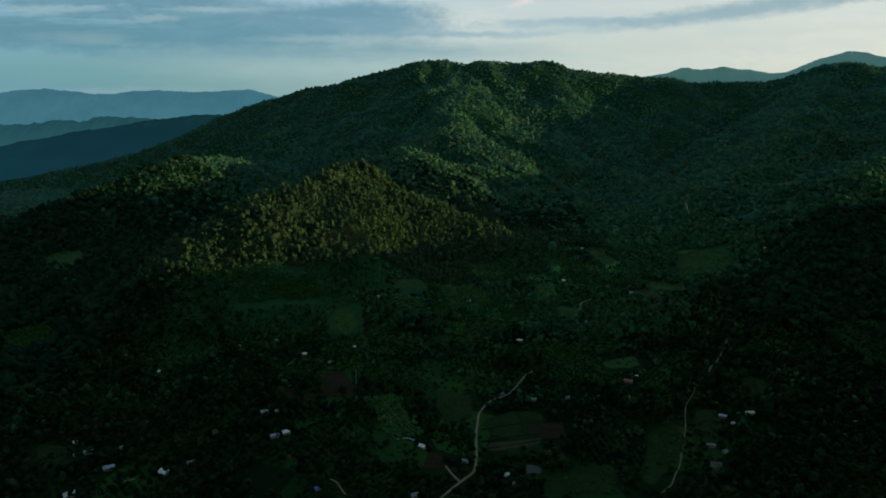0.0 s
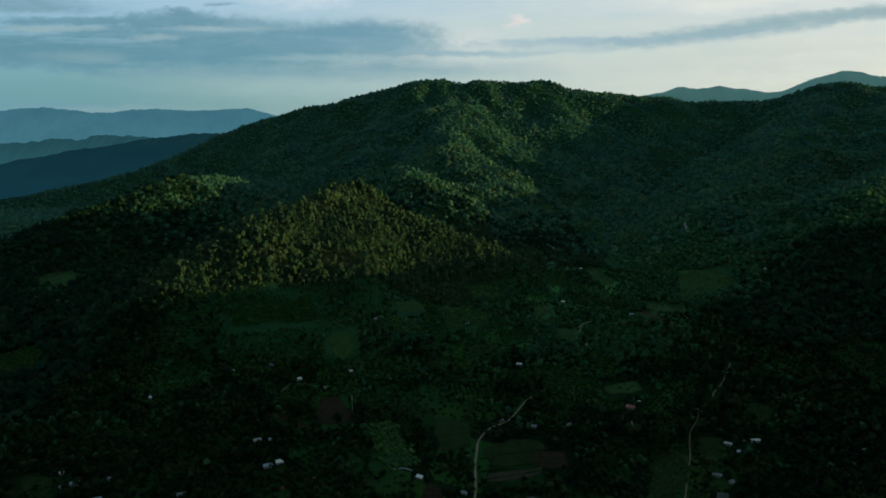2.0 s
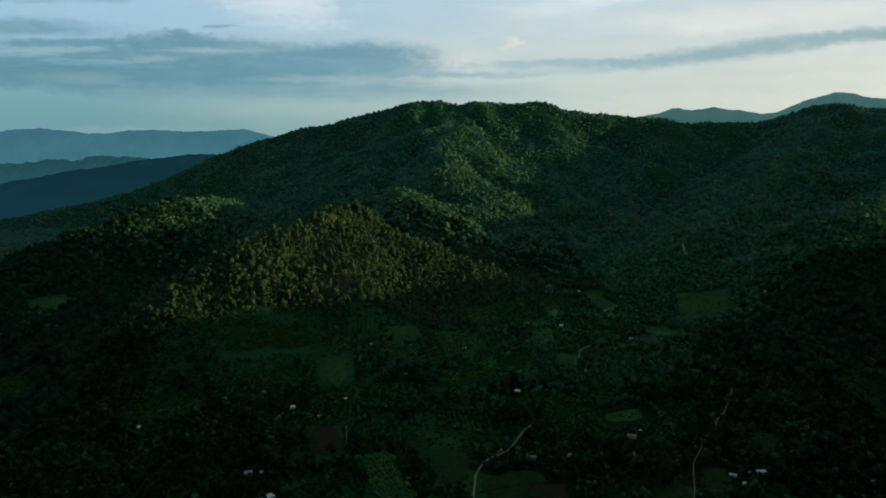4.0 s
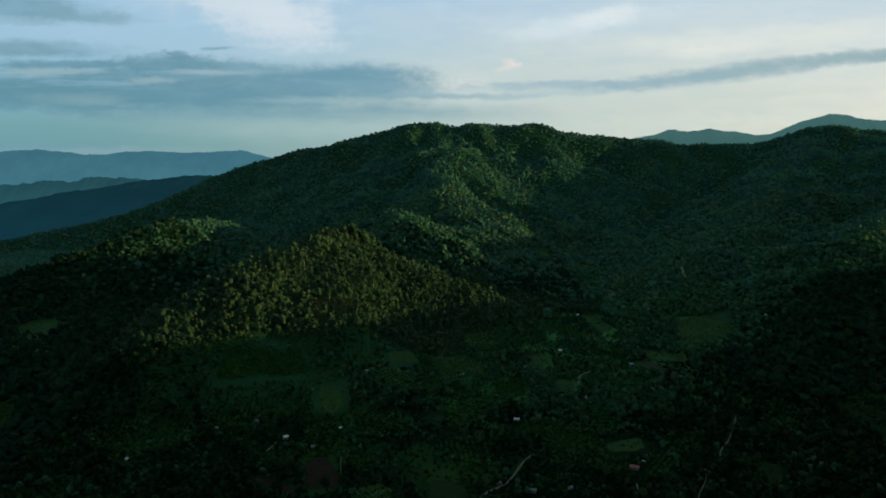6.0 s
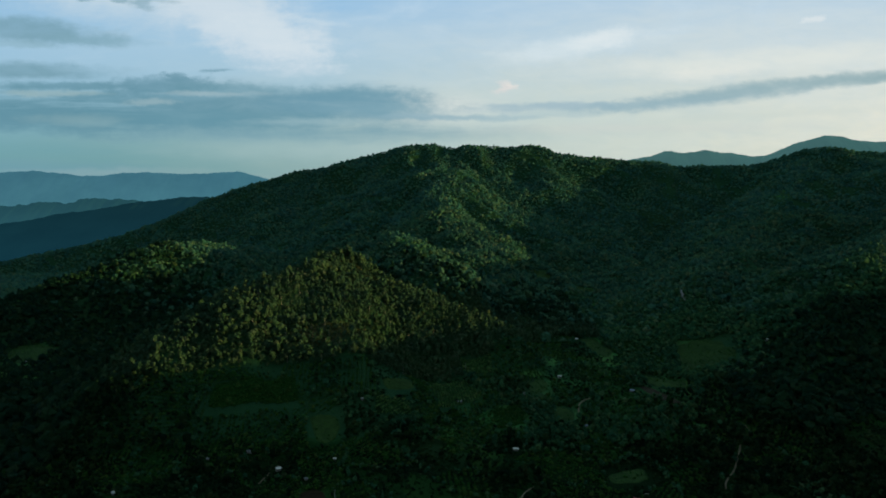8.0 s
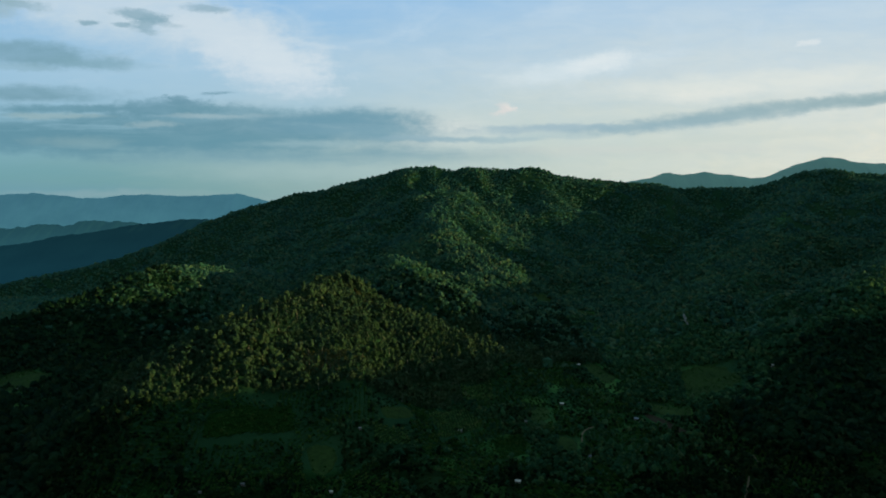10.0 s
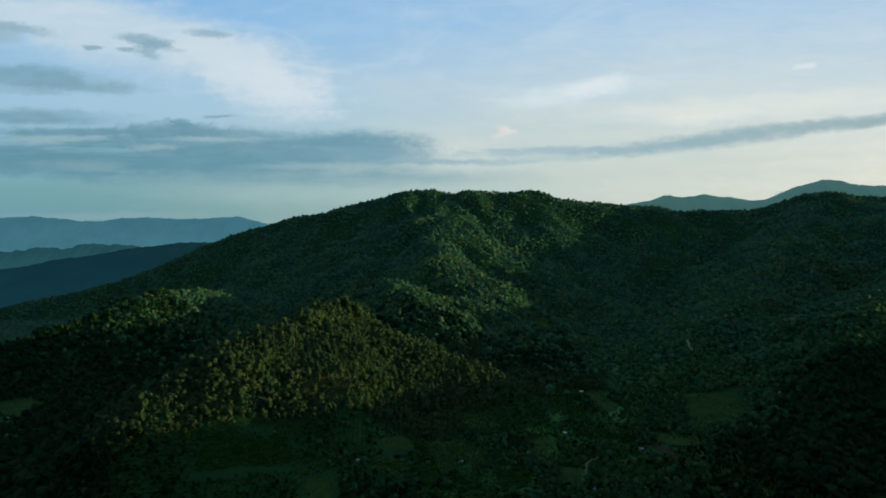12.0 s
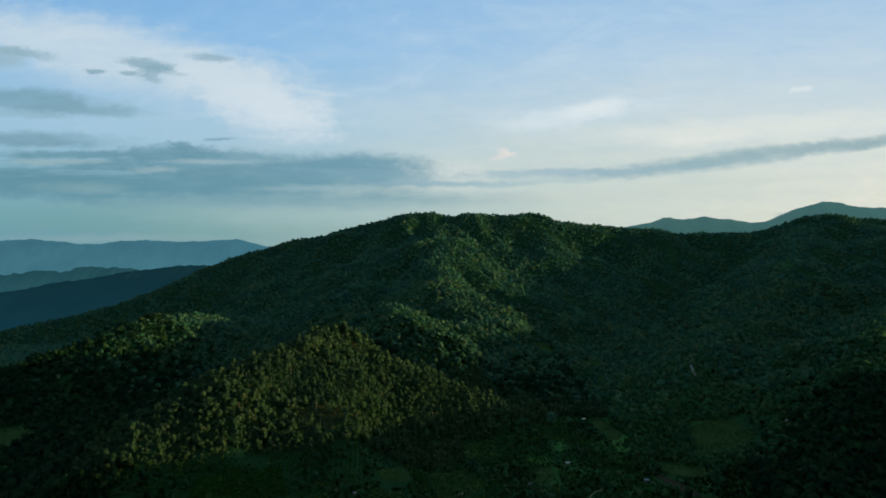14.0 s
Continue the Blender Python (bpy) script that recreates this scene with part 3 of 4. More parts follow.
# fields: kind, then the four corners
FIELDS = [
    ("grass", [(36, 557), (100, 584), (96, 529), (32, 507)]),
    ("earth", [(76, 545), (118, 555), (112, 518), (77, 521)]),
    ("straw", [(33, 503), (93, 525), (83, 508), (36, 488)]),
    ("bright", [(-5, 962), (47, 1019), (74, 952), (13, 897)]),
    ("bright", [(-76, 604), (-47, 614), (-18, 523), (-45, 507)]),
    ("meadow", [(-155, 833), (-111, 844), (-104, 797), (-139, 781)]),
    ("meadow", [(281, 1277), (317, 1275), (330, 1178), (297, 1145)]),
    ("meadow", [(459, 1234), (554, 1226), (516, 1111), (399, 1061)]),
    ("meadow", [(330, 1055), (394, 1032), (379, 964), (327, 985)]),
    ("straw", [(302, 985), (321, 993), (359, 921), (339, 903)]),
    ("earth", [(-131, 674), (-102, 677), (-88, 606), (-121, 596)]),
    ("earth", [(-181, 627), (-169, 635), (-125, 606), (-127, 590)]),
    ("grass", [(80, 456), (142, 483), (136, 433), (72, 427)]),
    ("grass", [(177, 528), (227, 569), (185, 457), (150, 447)]),
    ("grass", [(243, 587), (269, 579), (250, 540), (229, 546)]),
    ("bare", [(65, 476), (80, 474), (80, 458), (61, 460)]),
    ("bare", [(217, 485), (235, 489), (230, 475), (212, 473)]),
    ("earth", [(-15, 492), (-1, 480), (4, 466), (-19, 464)]),
    ("meadow", [(-790, 1215), (-760, 1290), (-660, 1225), (-690, 1135)]),
    ("grass", [(-355, 514), (-319, 510), (-305, 479), (-337, 484)]),
    ("grass", [(-7, 630), (34, 618), (28, 545), (-7, 545)]),
    ("meadow", [(181, 706), (231, 724), (228, 690), (181, 679)]),
    ("crop", [(-279, 869), (-182, 899), (-162, 852), (-276, 830)]),
    ("bright", [(-75, 879), (-32, 894), (-25, 867), (-73, 844)]),
    ("meadow", [(262, 1804), (309, 1772), (317, 1722), (276, 1745)]),
    ("meadow", [(370, 1790), (432, 1750), (428, 1690), (380, 1705)]),
    ("dry", [(-205, 1315), (-120, 1290), (-80, 1228), (-165, 1262)]),
    ("dry", [(-215, 980), (-100, 1055), (-62, 1030), (-180, 945)]),
    ("crop", [(-578, 812), (-544, 855), (-487, 765), (-518, 716)]),
    ("bright", [(46, 1083), (95, 1102), (101, 1051), (51, 1046)]),
    ("meadow", [(169, 915), (194, 901), (183, 854), (160, 870)]),
    ("meadow", [(-69, 911), (-38, 960), (-20, 930), (-56, 894)]),
    ("meadow", [(140, 1020), (179, 1038), (178, 973), (140, 959)]),
    ("crop", [(79, 906), (123, 923), (127, 859), (82, 841)]),
    ("grass", [(328, 657), (353, 657), (323, 604), (306, 612)]),
]
# houses: x, y, turn in degrees, length, width, roof
HOUSES = [
    (-699, 1152, 20, 6, 4, "pale"), (-624, 966, 0, 6, 4, "pale"), (-565, 966, 10, 7, 4, "pale"), (-310, 666, -10, 7, 5, "white"),
    (-318, 512, 30, 3.5, 3, "white"), (-298, 496, 35, 9, 5.5, "grey"), (-306, 491, 35, 4, 3.5, "grey"), (-268, 471, 25, 10, 6.5, "slate"),
    (-221, 465, -25, 9, 8, "white"), (-205, 479, 20, 7, 5, "grey"), (-278, 432, 40, 9, 8, "pale"), (-273, 504, 10, 5, 4, "grey"),
    (-206, 762, -15, 7, 4, "grey"), (-247, 745, 0, 3.5, 3, "grey"), (-164, 718, 20, 8, 5, "white"), (-108, 748, 0, 3.5, 3, "white"),
    (-130, 697, 15, 4, 3, "grey"), (-89, 860, 0, 4, 3, "pale"), (-170, 569, 20, 8, 4.5, "pale"), (-158, 571, 10, 4.5, 3.5, "pale"),
    (-139, 528, 30, 9, 6.5, "white"), (-148, 521, 30, 9, 5.5, "slate"), (-17, 497, -35, 7, 5, "white"), (-21, 428, 20, 6, 5, "grey"),
    (200, 1040, -5, 8, 4.5, "white"), (117, 969, 10, 5, 4, "grey"), (134, 963, 0, 6, 4, "grey"), (39, 928, 5, 7, 4, "pale"),
    (97, 775, -10, 8, 4.5, "white"), (318, 1042, 20, 5, 3.5, "grey"), (292, 967, -25, 9, 5, "slate"), (296, 958, 15, 6, 4, "pale"),
    (194, 840, 0, 5, 4, "slate"), (579, 1139, 15, 8, 4.5, "white"), (278, 1267, 10, 8, 4.5, "white"), (61, 616, 10, 6, 4, "grey"),
    (90, 599, -10, 7, 5, "grey"), (125, 605, 15, 5.5, 4, "grey"), (199, 649, -25, 11, 6.5, "red"), (49, 454, 30, 4.5, 4, "white"),
    (55, 442, 10, 5.5, 4, "grey"), (18, 474, -20, 6, 4, "grey"), (264, 564, -30, 8, 4, "pale"), (280, 568, 40, 4, 3.5, "grey"),
    (267, 550, 20, 4, 3.5, "pale"), (292, 570, 0, 10, 4, "white"), (231, 510, -20, 9, 3, "grey"), (239, 500, 30, 5, 4, "grey"),
    (-94, 438, 35, 6, 5, "blue"), (383, 553, 20, 5, 4, "grey"),
]


def inside(x, y, corners):
    """Which places lie inside a four-cornered field."""
    ok = np.zeros(np.shape(x), bool)
    for (x0, y0), (x1, y1) in zip(corners, corners[1:] + corners[:1]):
        crosses = ((y0 > y) != (y1 > y)) & (x < (x1 - x0) * (y - y0) / (y1 - y0 + 1e-9) + x0)
        ok ^= crosses
    return ok


def off_road(x, y, gap):
    """Which places lie clear of all roads, fields and houses."""
    clear = np.ones(np.shape(x), bool)
    for width, line in ROADS:
        for (x0, y0), (x1, y1) in zip(line, line[1:]):
            dx, dy = x1 - x0, y1 - y0
            k = np.clip(((x - x0) * dx + (y - y0) * dy) / (dx * dx + dy * dy), 0, 1)
            ahead = y - y0 - k * dy
            clear &= np.hypot(x - x0 - k * dx, np.where(ahead < 0, ahead * 0.26, ahead)) > width / 2 + gap
    for kind, corners in FIELDS:
        if kind == "dry":
            clear &= ~inside(x, y, corners) | (hashed(np.floor(x), np.floor(y), 7) < 0.4)
        else:
            clear &= ~inside(x, y, corners) & ~inside(x, y + 9, corners)
    for hx, hy, turn, length, width, roof in HOUSES:
        clear &= np.hypot(x - hx, (y - hy + 5) * 0.6) > length * 0.62 + gap
    return clear


# ---- woods ----
ICO_V = []
GOLD = (1 + 5 ** 0.5) / 2
for a in (-1, 1):
    for b in (-GOLD, GOLD):
        ICO_V += [(a, b, 0), (0, a, b), (b, 0, a)]
ICO_V = np.array(ICO_V) / math.hypot(1, GOLD)
ICO_F = []
for i in range(12):
    for j in range(i + 1, 12):
        for k in range(j + 1, 12):
            p, q, r = ICO_V[i], ICO_V[j], ICO_V[k]
            if max(np.linalg.norm(p - q), np.linalg.norm(q - r), np.linalg.norm(p - r)) < 1.1:
                ICO_F.append((i, j, k) if np.dot(np.cross(q - p, r - p), p) > 0 else (i, k, j))
ICO_F = np.array(ICO_F)
DOME_F = ICO_F[[sum(ICO_V[k][2] for k in f) > -0.6 for f in ICO_F]]


def crown_shape(rng, lobes, spread, tall, closed=False):
    """A crown of width 1: ragged clumps round a middle, from the ground up. Returns places and triangles."""
    verts, faces = [], []
    for k in range(lobes):
        turn, out = rng.random() * 6.283, spread * (0.25 + 0.75 * rng.random()) * (k > 0)
        size = (0.27 + 0.17 * rng.random()) * (1.25 if k == 0 else 1.0) * (1.3 if lobes < 3 else 1.0 if lobes < 5 else 0.8 if lobes < 7 else 0.76)
        middle = np.array([out * math.cos(turn), out * math.sin(turn), tall * (0.95 - 0.75 * out / max(spread, 0.01) * rng.random() - 0.15 * rng.random())])
        shell = ICO_V * (size * (0.5 + 1.0 * rng.random((12, 1)))) * (1, 1, 0.9) + middle
        faces.append((ICO_F if closed else DOME_F) + 12 * k)
        verts.append(shell)
    return np.concatenate(verts), np.concatenate(faces)


def trunk_shape(tall):
    v = [(0.05 * math.cos(a) * s, 0.05 * math.sin(a) * s, z) for z, s in ((-0.15, 1.0), (tall, 0.6)) for a in (0, 2.094, 4.189)]
    f = [(0, 1, 4), (0, 4, 3), (1, 2, 5), (1, 5, 4), (2, 0, 3), (2, 3, 5)]
    return np.array(v), np.array(f)


def scatter(x0, x1, y0, y1, gap, seed, keep):
    """Places on a jittered grid for which keep(x, y, chance) holds."""
    rng = np.random.default_rng(seed)
    gx, gy = np.meshgrid(np.arange(x0, x1, gap), np.arange(y0, y1, gap))
    x = gx.ravel() + gap * (rng.random(gx.size) - 0.5) * 1.1
    y = gy.ravel() + gap * (rng.random(gx.size) - 0.5) * 1.1
    ok = keep(x, y, rng.random(gx.size))
    return x[ok], y[ok]


def wood(name, label, x, y, size, lobes, tall, material, seed, trunks=False):
    """Many trees in one mesh, each a crown of clumps with its own size, turn and lean."""
    rng = np.random.default_rng(seed)
    kinds = [crown_shape(rng, lobes, 0.30 + 0.08 * (k % 3), tall * (0.8 + 0.15 * (k % 4))) for k in range(12)]
    z = height(x, y)
    scale = size * (0.58 + 0.8 * rng.random(len(x)) ** 2) * (1 + 0.18 * rough_noise(x, y, 70, 3, seed))
    stretch = 0.85 + 0.75 * rng.random(len(x)) ** 1.5
    turn, kind = rng.random(len(x)) * 6.283, rng.integers(0, len(kinds), len(x))
    verts, faces, count = [], [], 0
    for k, (v, f) in enumerate(kinds):
        at = np.nonzero(kind == k)[0]
        c, s = np.cos(turn[at])[:, None], np.sin(turn[at])[:, None]
        w = scale[at][:, None]
        px, py, pz = v[None, :, 0], v[None, :, 1], v[None, :, 2]
        all_v = np.stack([x[at][:, None] + w * (px * c - py * s), y[at][:, None] + w * (px * s + py * c), z[at][:, None] + w * stretch[at][:, None] * pz], -1)
        verts.append(all_v.reshape(-1, 3))
        faces.append((f[None] + (np.arange(len(at)) * len(v))[:, None, None]).reshape(-1, 3) + count)
        count += len(at) * len(v)
    ob = tagged(new(name, mesh_from_arrays(name, np.concatenate(verts), np.concatenate(faces), material)), label, "trees", kind="stuff")
    return ob


def sight(x, y, wide=0.74, side=60):
    """Whether a place lies within the spread of the land that is overlooked."""
    return np.abs(x) < wide * y + side


def forest_share(x, y):
    """How wooded the land is: 1 on the slopes, less on the valley floor."""
    slope_x = (height(x + 8, y) - height(x - 8, y)) / 16
    slope_y = (height(x, y + 8) - height(x, y - 8)) / 16
    steep = np.hypot(slope_x, slope_y)
    tilled = (y < np.interp(x, [-420, -330, -250, -180, -85, 12, 115, 250, 400], [860, 870, 905, 920, 945, 985, 1130, 1290, 1250])) & (x > -420) & (x < np.interp(y, [400, 700, 860, 1240], [255, 400, 415, 460]))
    wooded = np.clip((steep - 0.10) / 0.12, 0, 1) + ((y > 900) | ((x < -420) & (y > 540)))
    return np.where(tilled, 0, np.minimum(wooded, 1))


def hill_keep(x, y, chance):
    return sight(x, y) & (forest_share(x, y) > 0.15 + 0.5 * chance)


def far_keep(x, y, chance):
    return sight(x, y)


def behind_crest(x, y):
    """Ground that falls away behind a crest."""
    return (height(x, y + 25) - height(x, y)) < -10


def lower_woods(x, y):
    """Whether a slope bears the woods of the valley sides, with an uneven upper limit, or the mountain's haze-pale
    ones.
    """
    mingled = 420 * (hashed(np.floor(x / 7), np.floor(y / 7), 5) - 0.5)
    return y < np.interp(x, [-900, -350, -60, 60], [1620, 1560, 1480, 1400]) + 130 * rough_noise(x, y, 170, 3, 91) + mingled


def bare(x, y):
    """Clearings and worn patches in the woods."""
    return rough_noise(x, y, 90, 3, 71) > 0.62


def patch(x, y):
    """The patchwork of the valley floor: for each place a number from 0 to 1 that its plot has, and the plot's lie."""
    px, py = x + 18 * rough_noise(x, y, 90, 2, 43), y + 18 * rough_noise(x, y, 90, 2, 47)
    px, py = 0.94 * px + 0.34 * py, 0.94 * py - 0.34 * px
    i, j = np.floor(px / 58), np.floor(py / 74 + 0.5 * np.floor(px / 58))
    return hashed(i, j, 3), hashed(i, j, 9)


def on_border(x, y, wide):
    """Whether a place lies on the border between two plots."""
    px, py = x + 18 * rough_noise(x, y, 90, 2, 43), y + 18 * rough_noise(x, y, 90, 2, 47)
    px, py = 0.94 * px + 0.34 * py, 0.94 * py - 0.34 * px
    a, b = px / 58, py / 74 + 0.5 * np.floor(px / 58)
    return (np.abs(a - np.round(a)) * 58 < wide) | (np.abs(b - np.round(b)) * 74 < wide)


def wood_share(x, y):
    """The share of plots under trees: large on the near floor and at its sides, small in the tilled middle."""
    return np.where((y > 640) & (x > -330) & (x < 360), 0.17, 0.40)


def valley_floor(x, y):
    return sight(x, y) & (forest_share(x, y) <= 0.55)


def valley_keep(x, y, c):
    plot, lie = patch(x, y)
    thick = np.where(plot < wood_share(x, y), 0.85, np.where(y < 600, 0.12, 0.05)) + np.where(np.abs(x + 40) > 215 + 0.12 * y, 0.5, 0) + 0.35 * rough_noise(x, y, 60, 3, 61)
    return valley_floor(x, y) & off_road(x, y, 2.5) & (c < thick)


x, y = scatter(-1250, 1100, 540, 1850, 5.9, 1, lambda x, y, c: sight(x, y) & lower_woods(x, y) & (forest_share(x, y) > 0.1 + 0.5 * c) & off_road(x, y, 2) & ~behind_crest(x, y))
hill = (x > -425 + 40 * rough_noise(x, y, 60, 2, 99)) & (x < 330) & (y > 850) & (y < 1380 + 60 * rough_noise(x, y, 80, 2, 77))
wood("hill_forest", "dense olive green forest on the steep hill", x[hill], y[hill], 8.0, 7, 1.25, HILL_LEAVES, 2)
upper = (x > 330) & (x < np.interp(y, [780, 1000, 1150, 1250], [300, 400, 600, 1200]) + 70 * rough_noise(x, y, 130, 3, 95) + 120 * (hashed(np.floor(x / 7), np.floor(y / 7), 6) - 0.5)) & (y > 800 + 60 * rough_noise(x, y, 110, 3, 97))
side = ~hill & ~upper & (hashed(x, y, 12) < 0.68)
wood("side_forest", "dense forest on the valley sides, leaves darkened as shade", x[side], y[side], 8.4, 2, 0.8, SIDE_SHADE_LEAVES, 22)
wood("upper_forest", "green woods at the head of the valley", x[upper], y[upper], 7.0, 2, 0.8, UPPER_HAZE_LEAVES, 23)
x, y = scatter(-1700, 1700, 1240, 2150, 7.9, 3, lambda x, y, c: sight(x, y) & ~lower_woods(x, y) & ~behind_crest(x, y) & off_road(x, y, 0) & ~(bare(x, y) & (c < 0.7)))
wood("mountain_forest", "dense green forest on the mountain slopes", x, y, 8.0, 2, 0.5, MOUNTAIN_HAZE_LEAVES, 4)
x, y = scatter(-640, 1500, 1300, 2500, 26.0, 33, lambda x, y, c: sight(x, y) & ~lower_woods(x, y) & (c < 0.55 + 0.4 * rough_noise(x, y, 200, 2, 37)))
wood("tall_trees", "single tall trees above the mountain forest", x, y, 9.5, 3, 1.0, MOUNTAIN_HAZE_LEAVES, 34)
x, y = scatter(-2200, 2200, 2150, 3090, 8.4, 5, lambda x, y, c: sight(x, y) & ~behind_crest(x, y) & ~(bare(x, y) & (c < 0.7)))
wood("ridge_forest", "dense forest below the mountain crest", x, y, 7.9, 1, 0.35, RIDGE_HAZE_LEAVES, 6)
x, y = scatter(-720, 500, 555, 1300, 6.4, 7, valley_keep)
# trees farther up the valley take the paler leaf colour with air light in it
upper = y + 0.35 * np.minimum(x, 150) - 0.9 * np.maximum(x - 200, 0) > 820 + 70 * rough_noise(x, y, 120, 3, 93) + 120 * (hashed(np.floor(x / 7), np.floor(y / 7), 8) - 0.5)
wood("valley_trees", "scattered shade-dark trees between fields on the valley floor", x[~upper], y[~upper], 6.2, 4, 1.35, VALLEY_SHADE_LEAVES, 8)
wood("upper_valley_trees", "green trees between plots below the mountain", x[upper], y[upper], 6.0, 4, 1.3, UPPER_HAZE_LEAVES, 9)
x, y = scatter(-420, 430, 520, 1200, 4.6, 17, lambda x, y, c: valley_floor(x, y) & on_border(x, y, 3.2) & off_road(x, y, 1.0) & (c < 0.45 + 0.5 * rough_noise(x, y, 80, 2, 57)))
wood("hedgerows", "dark hedgerow trees along the borders of the plots", x, y, 3.8, 2, 0.95, UPPER_HAZE_LEAVES, 25)
x, y = scatter(-620, 620, 400, 1250, 4.4, 15, lambda x, y, c: sight(x, y, 0.7, 20) & valley_floor(x, y) & off_road(x, y, 1.0) & (c < np.where(patch(x, y)[0] < wood_share(x, y), 0.55, np.where(patch(x, y)[0] > 0.85, 0.6, np.where(y > 680, 0.38, 0.25))) + 0.4 * rough_noise(x, y, 50, 2, 67)))
wood("shrubs", "low shade-dark shrubs and weeds between the trees", x, y, 3.4, 1, 0.3, VALLEY_SHADE_LEAVES, 16)


def pale_trunks(x, y, seed):
    """Bare pale trunks of tall trees at the edge of the hill wood, in one mesh."""
    rng = np.random.default_rng(seed)
    v, f = trunk_shape(1.0)
    tall, z = 9 + 6 * rng.random(len(x)), height(x, y)
    verts = np.stack([x[:, None] + 6.0 * v[None, :, 0], y[:, None] + 6.0 * v[None, :, 1], z[:, None] + tall[:, None] * v[None, :, 2]], -1)
    faces = f[None] + (np.arange(len(x)) * len(v))[:, None, None]
    tagged(new("pale_trunks", mesh_from_arrays("pale_trunks", verts.reshape(-1, 3), faces.reshape(-1, 3), PALE_BARK)), "slender pale trunks at the foot of the hill wood", "trees", kind="stuff")


x, y = scatter(-330, 160, 930, 1180, 22.0, 71, lambda x, y, c: (forest_share(x, y) > 0.5) & (c < 0.5))
pale_trunks(x, y, 72)


# ---- the things of the valley ----
def part(name, bm, material, parent, label=""):
    """Links a bmesh as one mesh object under a thing or a part."""
    me = bpy.data.meshes.new(name)
    bm.to_mesh(me)
    bm.free()
    me.materials.append(material)
    ob = new(name, me)
    ob.parent = parent
    return tagged(ob, label)


def box(bm, x0, x1, y0, y1, z0, z1):
    v = [bm.verts.new((x, y, z)) for x in (x0, x1) for y in (y0, y1) for z in (z0, z1)]
    for f in ((0, 1, 3, 2), (4, 6, 7, 5), (0, 4, 5, 1), (2, 3, 7, 6), (0, 2, 6, 4), (1, 5, 7, 3)):
        bm.faces.new([v[k] for k in f])
    return bm


def sheet(name, dark, light, metal, roughness):
    """Roof sheets: painted or galvanised, streaked with rust and dirt."""
    m, n, bsdf, geo = surface(name, roughness, 0.5)
    place = geo.outputs["Position"]
    worn = n.math("ADD", n.math("MULTIPLY", n.noise(place, 0.4, 4.0), 0.6), n.math("MULTIPLY", n.noise(place, 3.0, 3.0), 0.4))
    n.link(n.ramp(worn, [(0.35, dark), (0.6, light)]), bsdf.inputs["Base Color"])
    bsdf.inputs["Metallic"].default_value = metal
    bump(n, bsdf, n.noise(place, 5.0, 2.0), 0.3, 0.05)
    return m


ROOFS = {
    "white": (sheet("white_roof", (0.46, 0.41, 0.33), (0.74, 0.67, 0.55), 0.0, 0.7), "bright white metal sheet roof"),
    "pale": (sheet("pale_roof", (0.24, 0.23, 0.20), (0.42, 0.40, 0.35), 0.0, 0.7), "pale galvanised metal roof"),
    "grey": (sheet("grey_roof", (0.09, 0.09, 0.08), (0.20, 0.195, 0.175), 0.0, 0.7), "weathered grey sheet roof"),
    "slate": (sheet("slate_roof", (0.13, 0.16, 0.18), (0.26, 0.29, 0.31), 0.1, 0.6), "blue grey metal roof"),
    "red": (sheet("red_roof", (0.26, 0.06, 0.05), (0.40, 0.10, 0.08), 0.0, 0.6), "faded red sheet roof"),
    "blue": (sheet("blue_roof", (0.03, 0.06, 0.28), (0.06, 0.11, 0.42), 0.0, 0.5), "deep blue sheet roof"),
}
WALL = soil("house_wall", (0.20, 0.18, 0.15), (0.34, 0.31, 0.27), 0.5, 0.02)
DOOR = soil("door_wood", (0.06, 0.04, 0.03), (0.12, 0.08, 0.05), 1.5, 0.02)
FRAME = soil("frame_wood", (0.16, 0.13, 0.10), (0.26, 0.22, 0.18), 1.5, 0.02)
PANE, pane_nodes, pane_shader, _ = surface("window_pane", 0.08, 0.6)
pane_shader.inputs["Base Color"].default_value = (0.02, 0.025, 0.03, 1)


def ground_low(x, y, reach):
    """The lowest ground within reach of a place."""
    return min(float(height(x + a, y + b)) for a in (-reach, 0, reach) for b in (-reach, 0, reach))


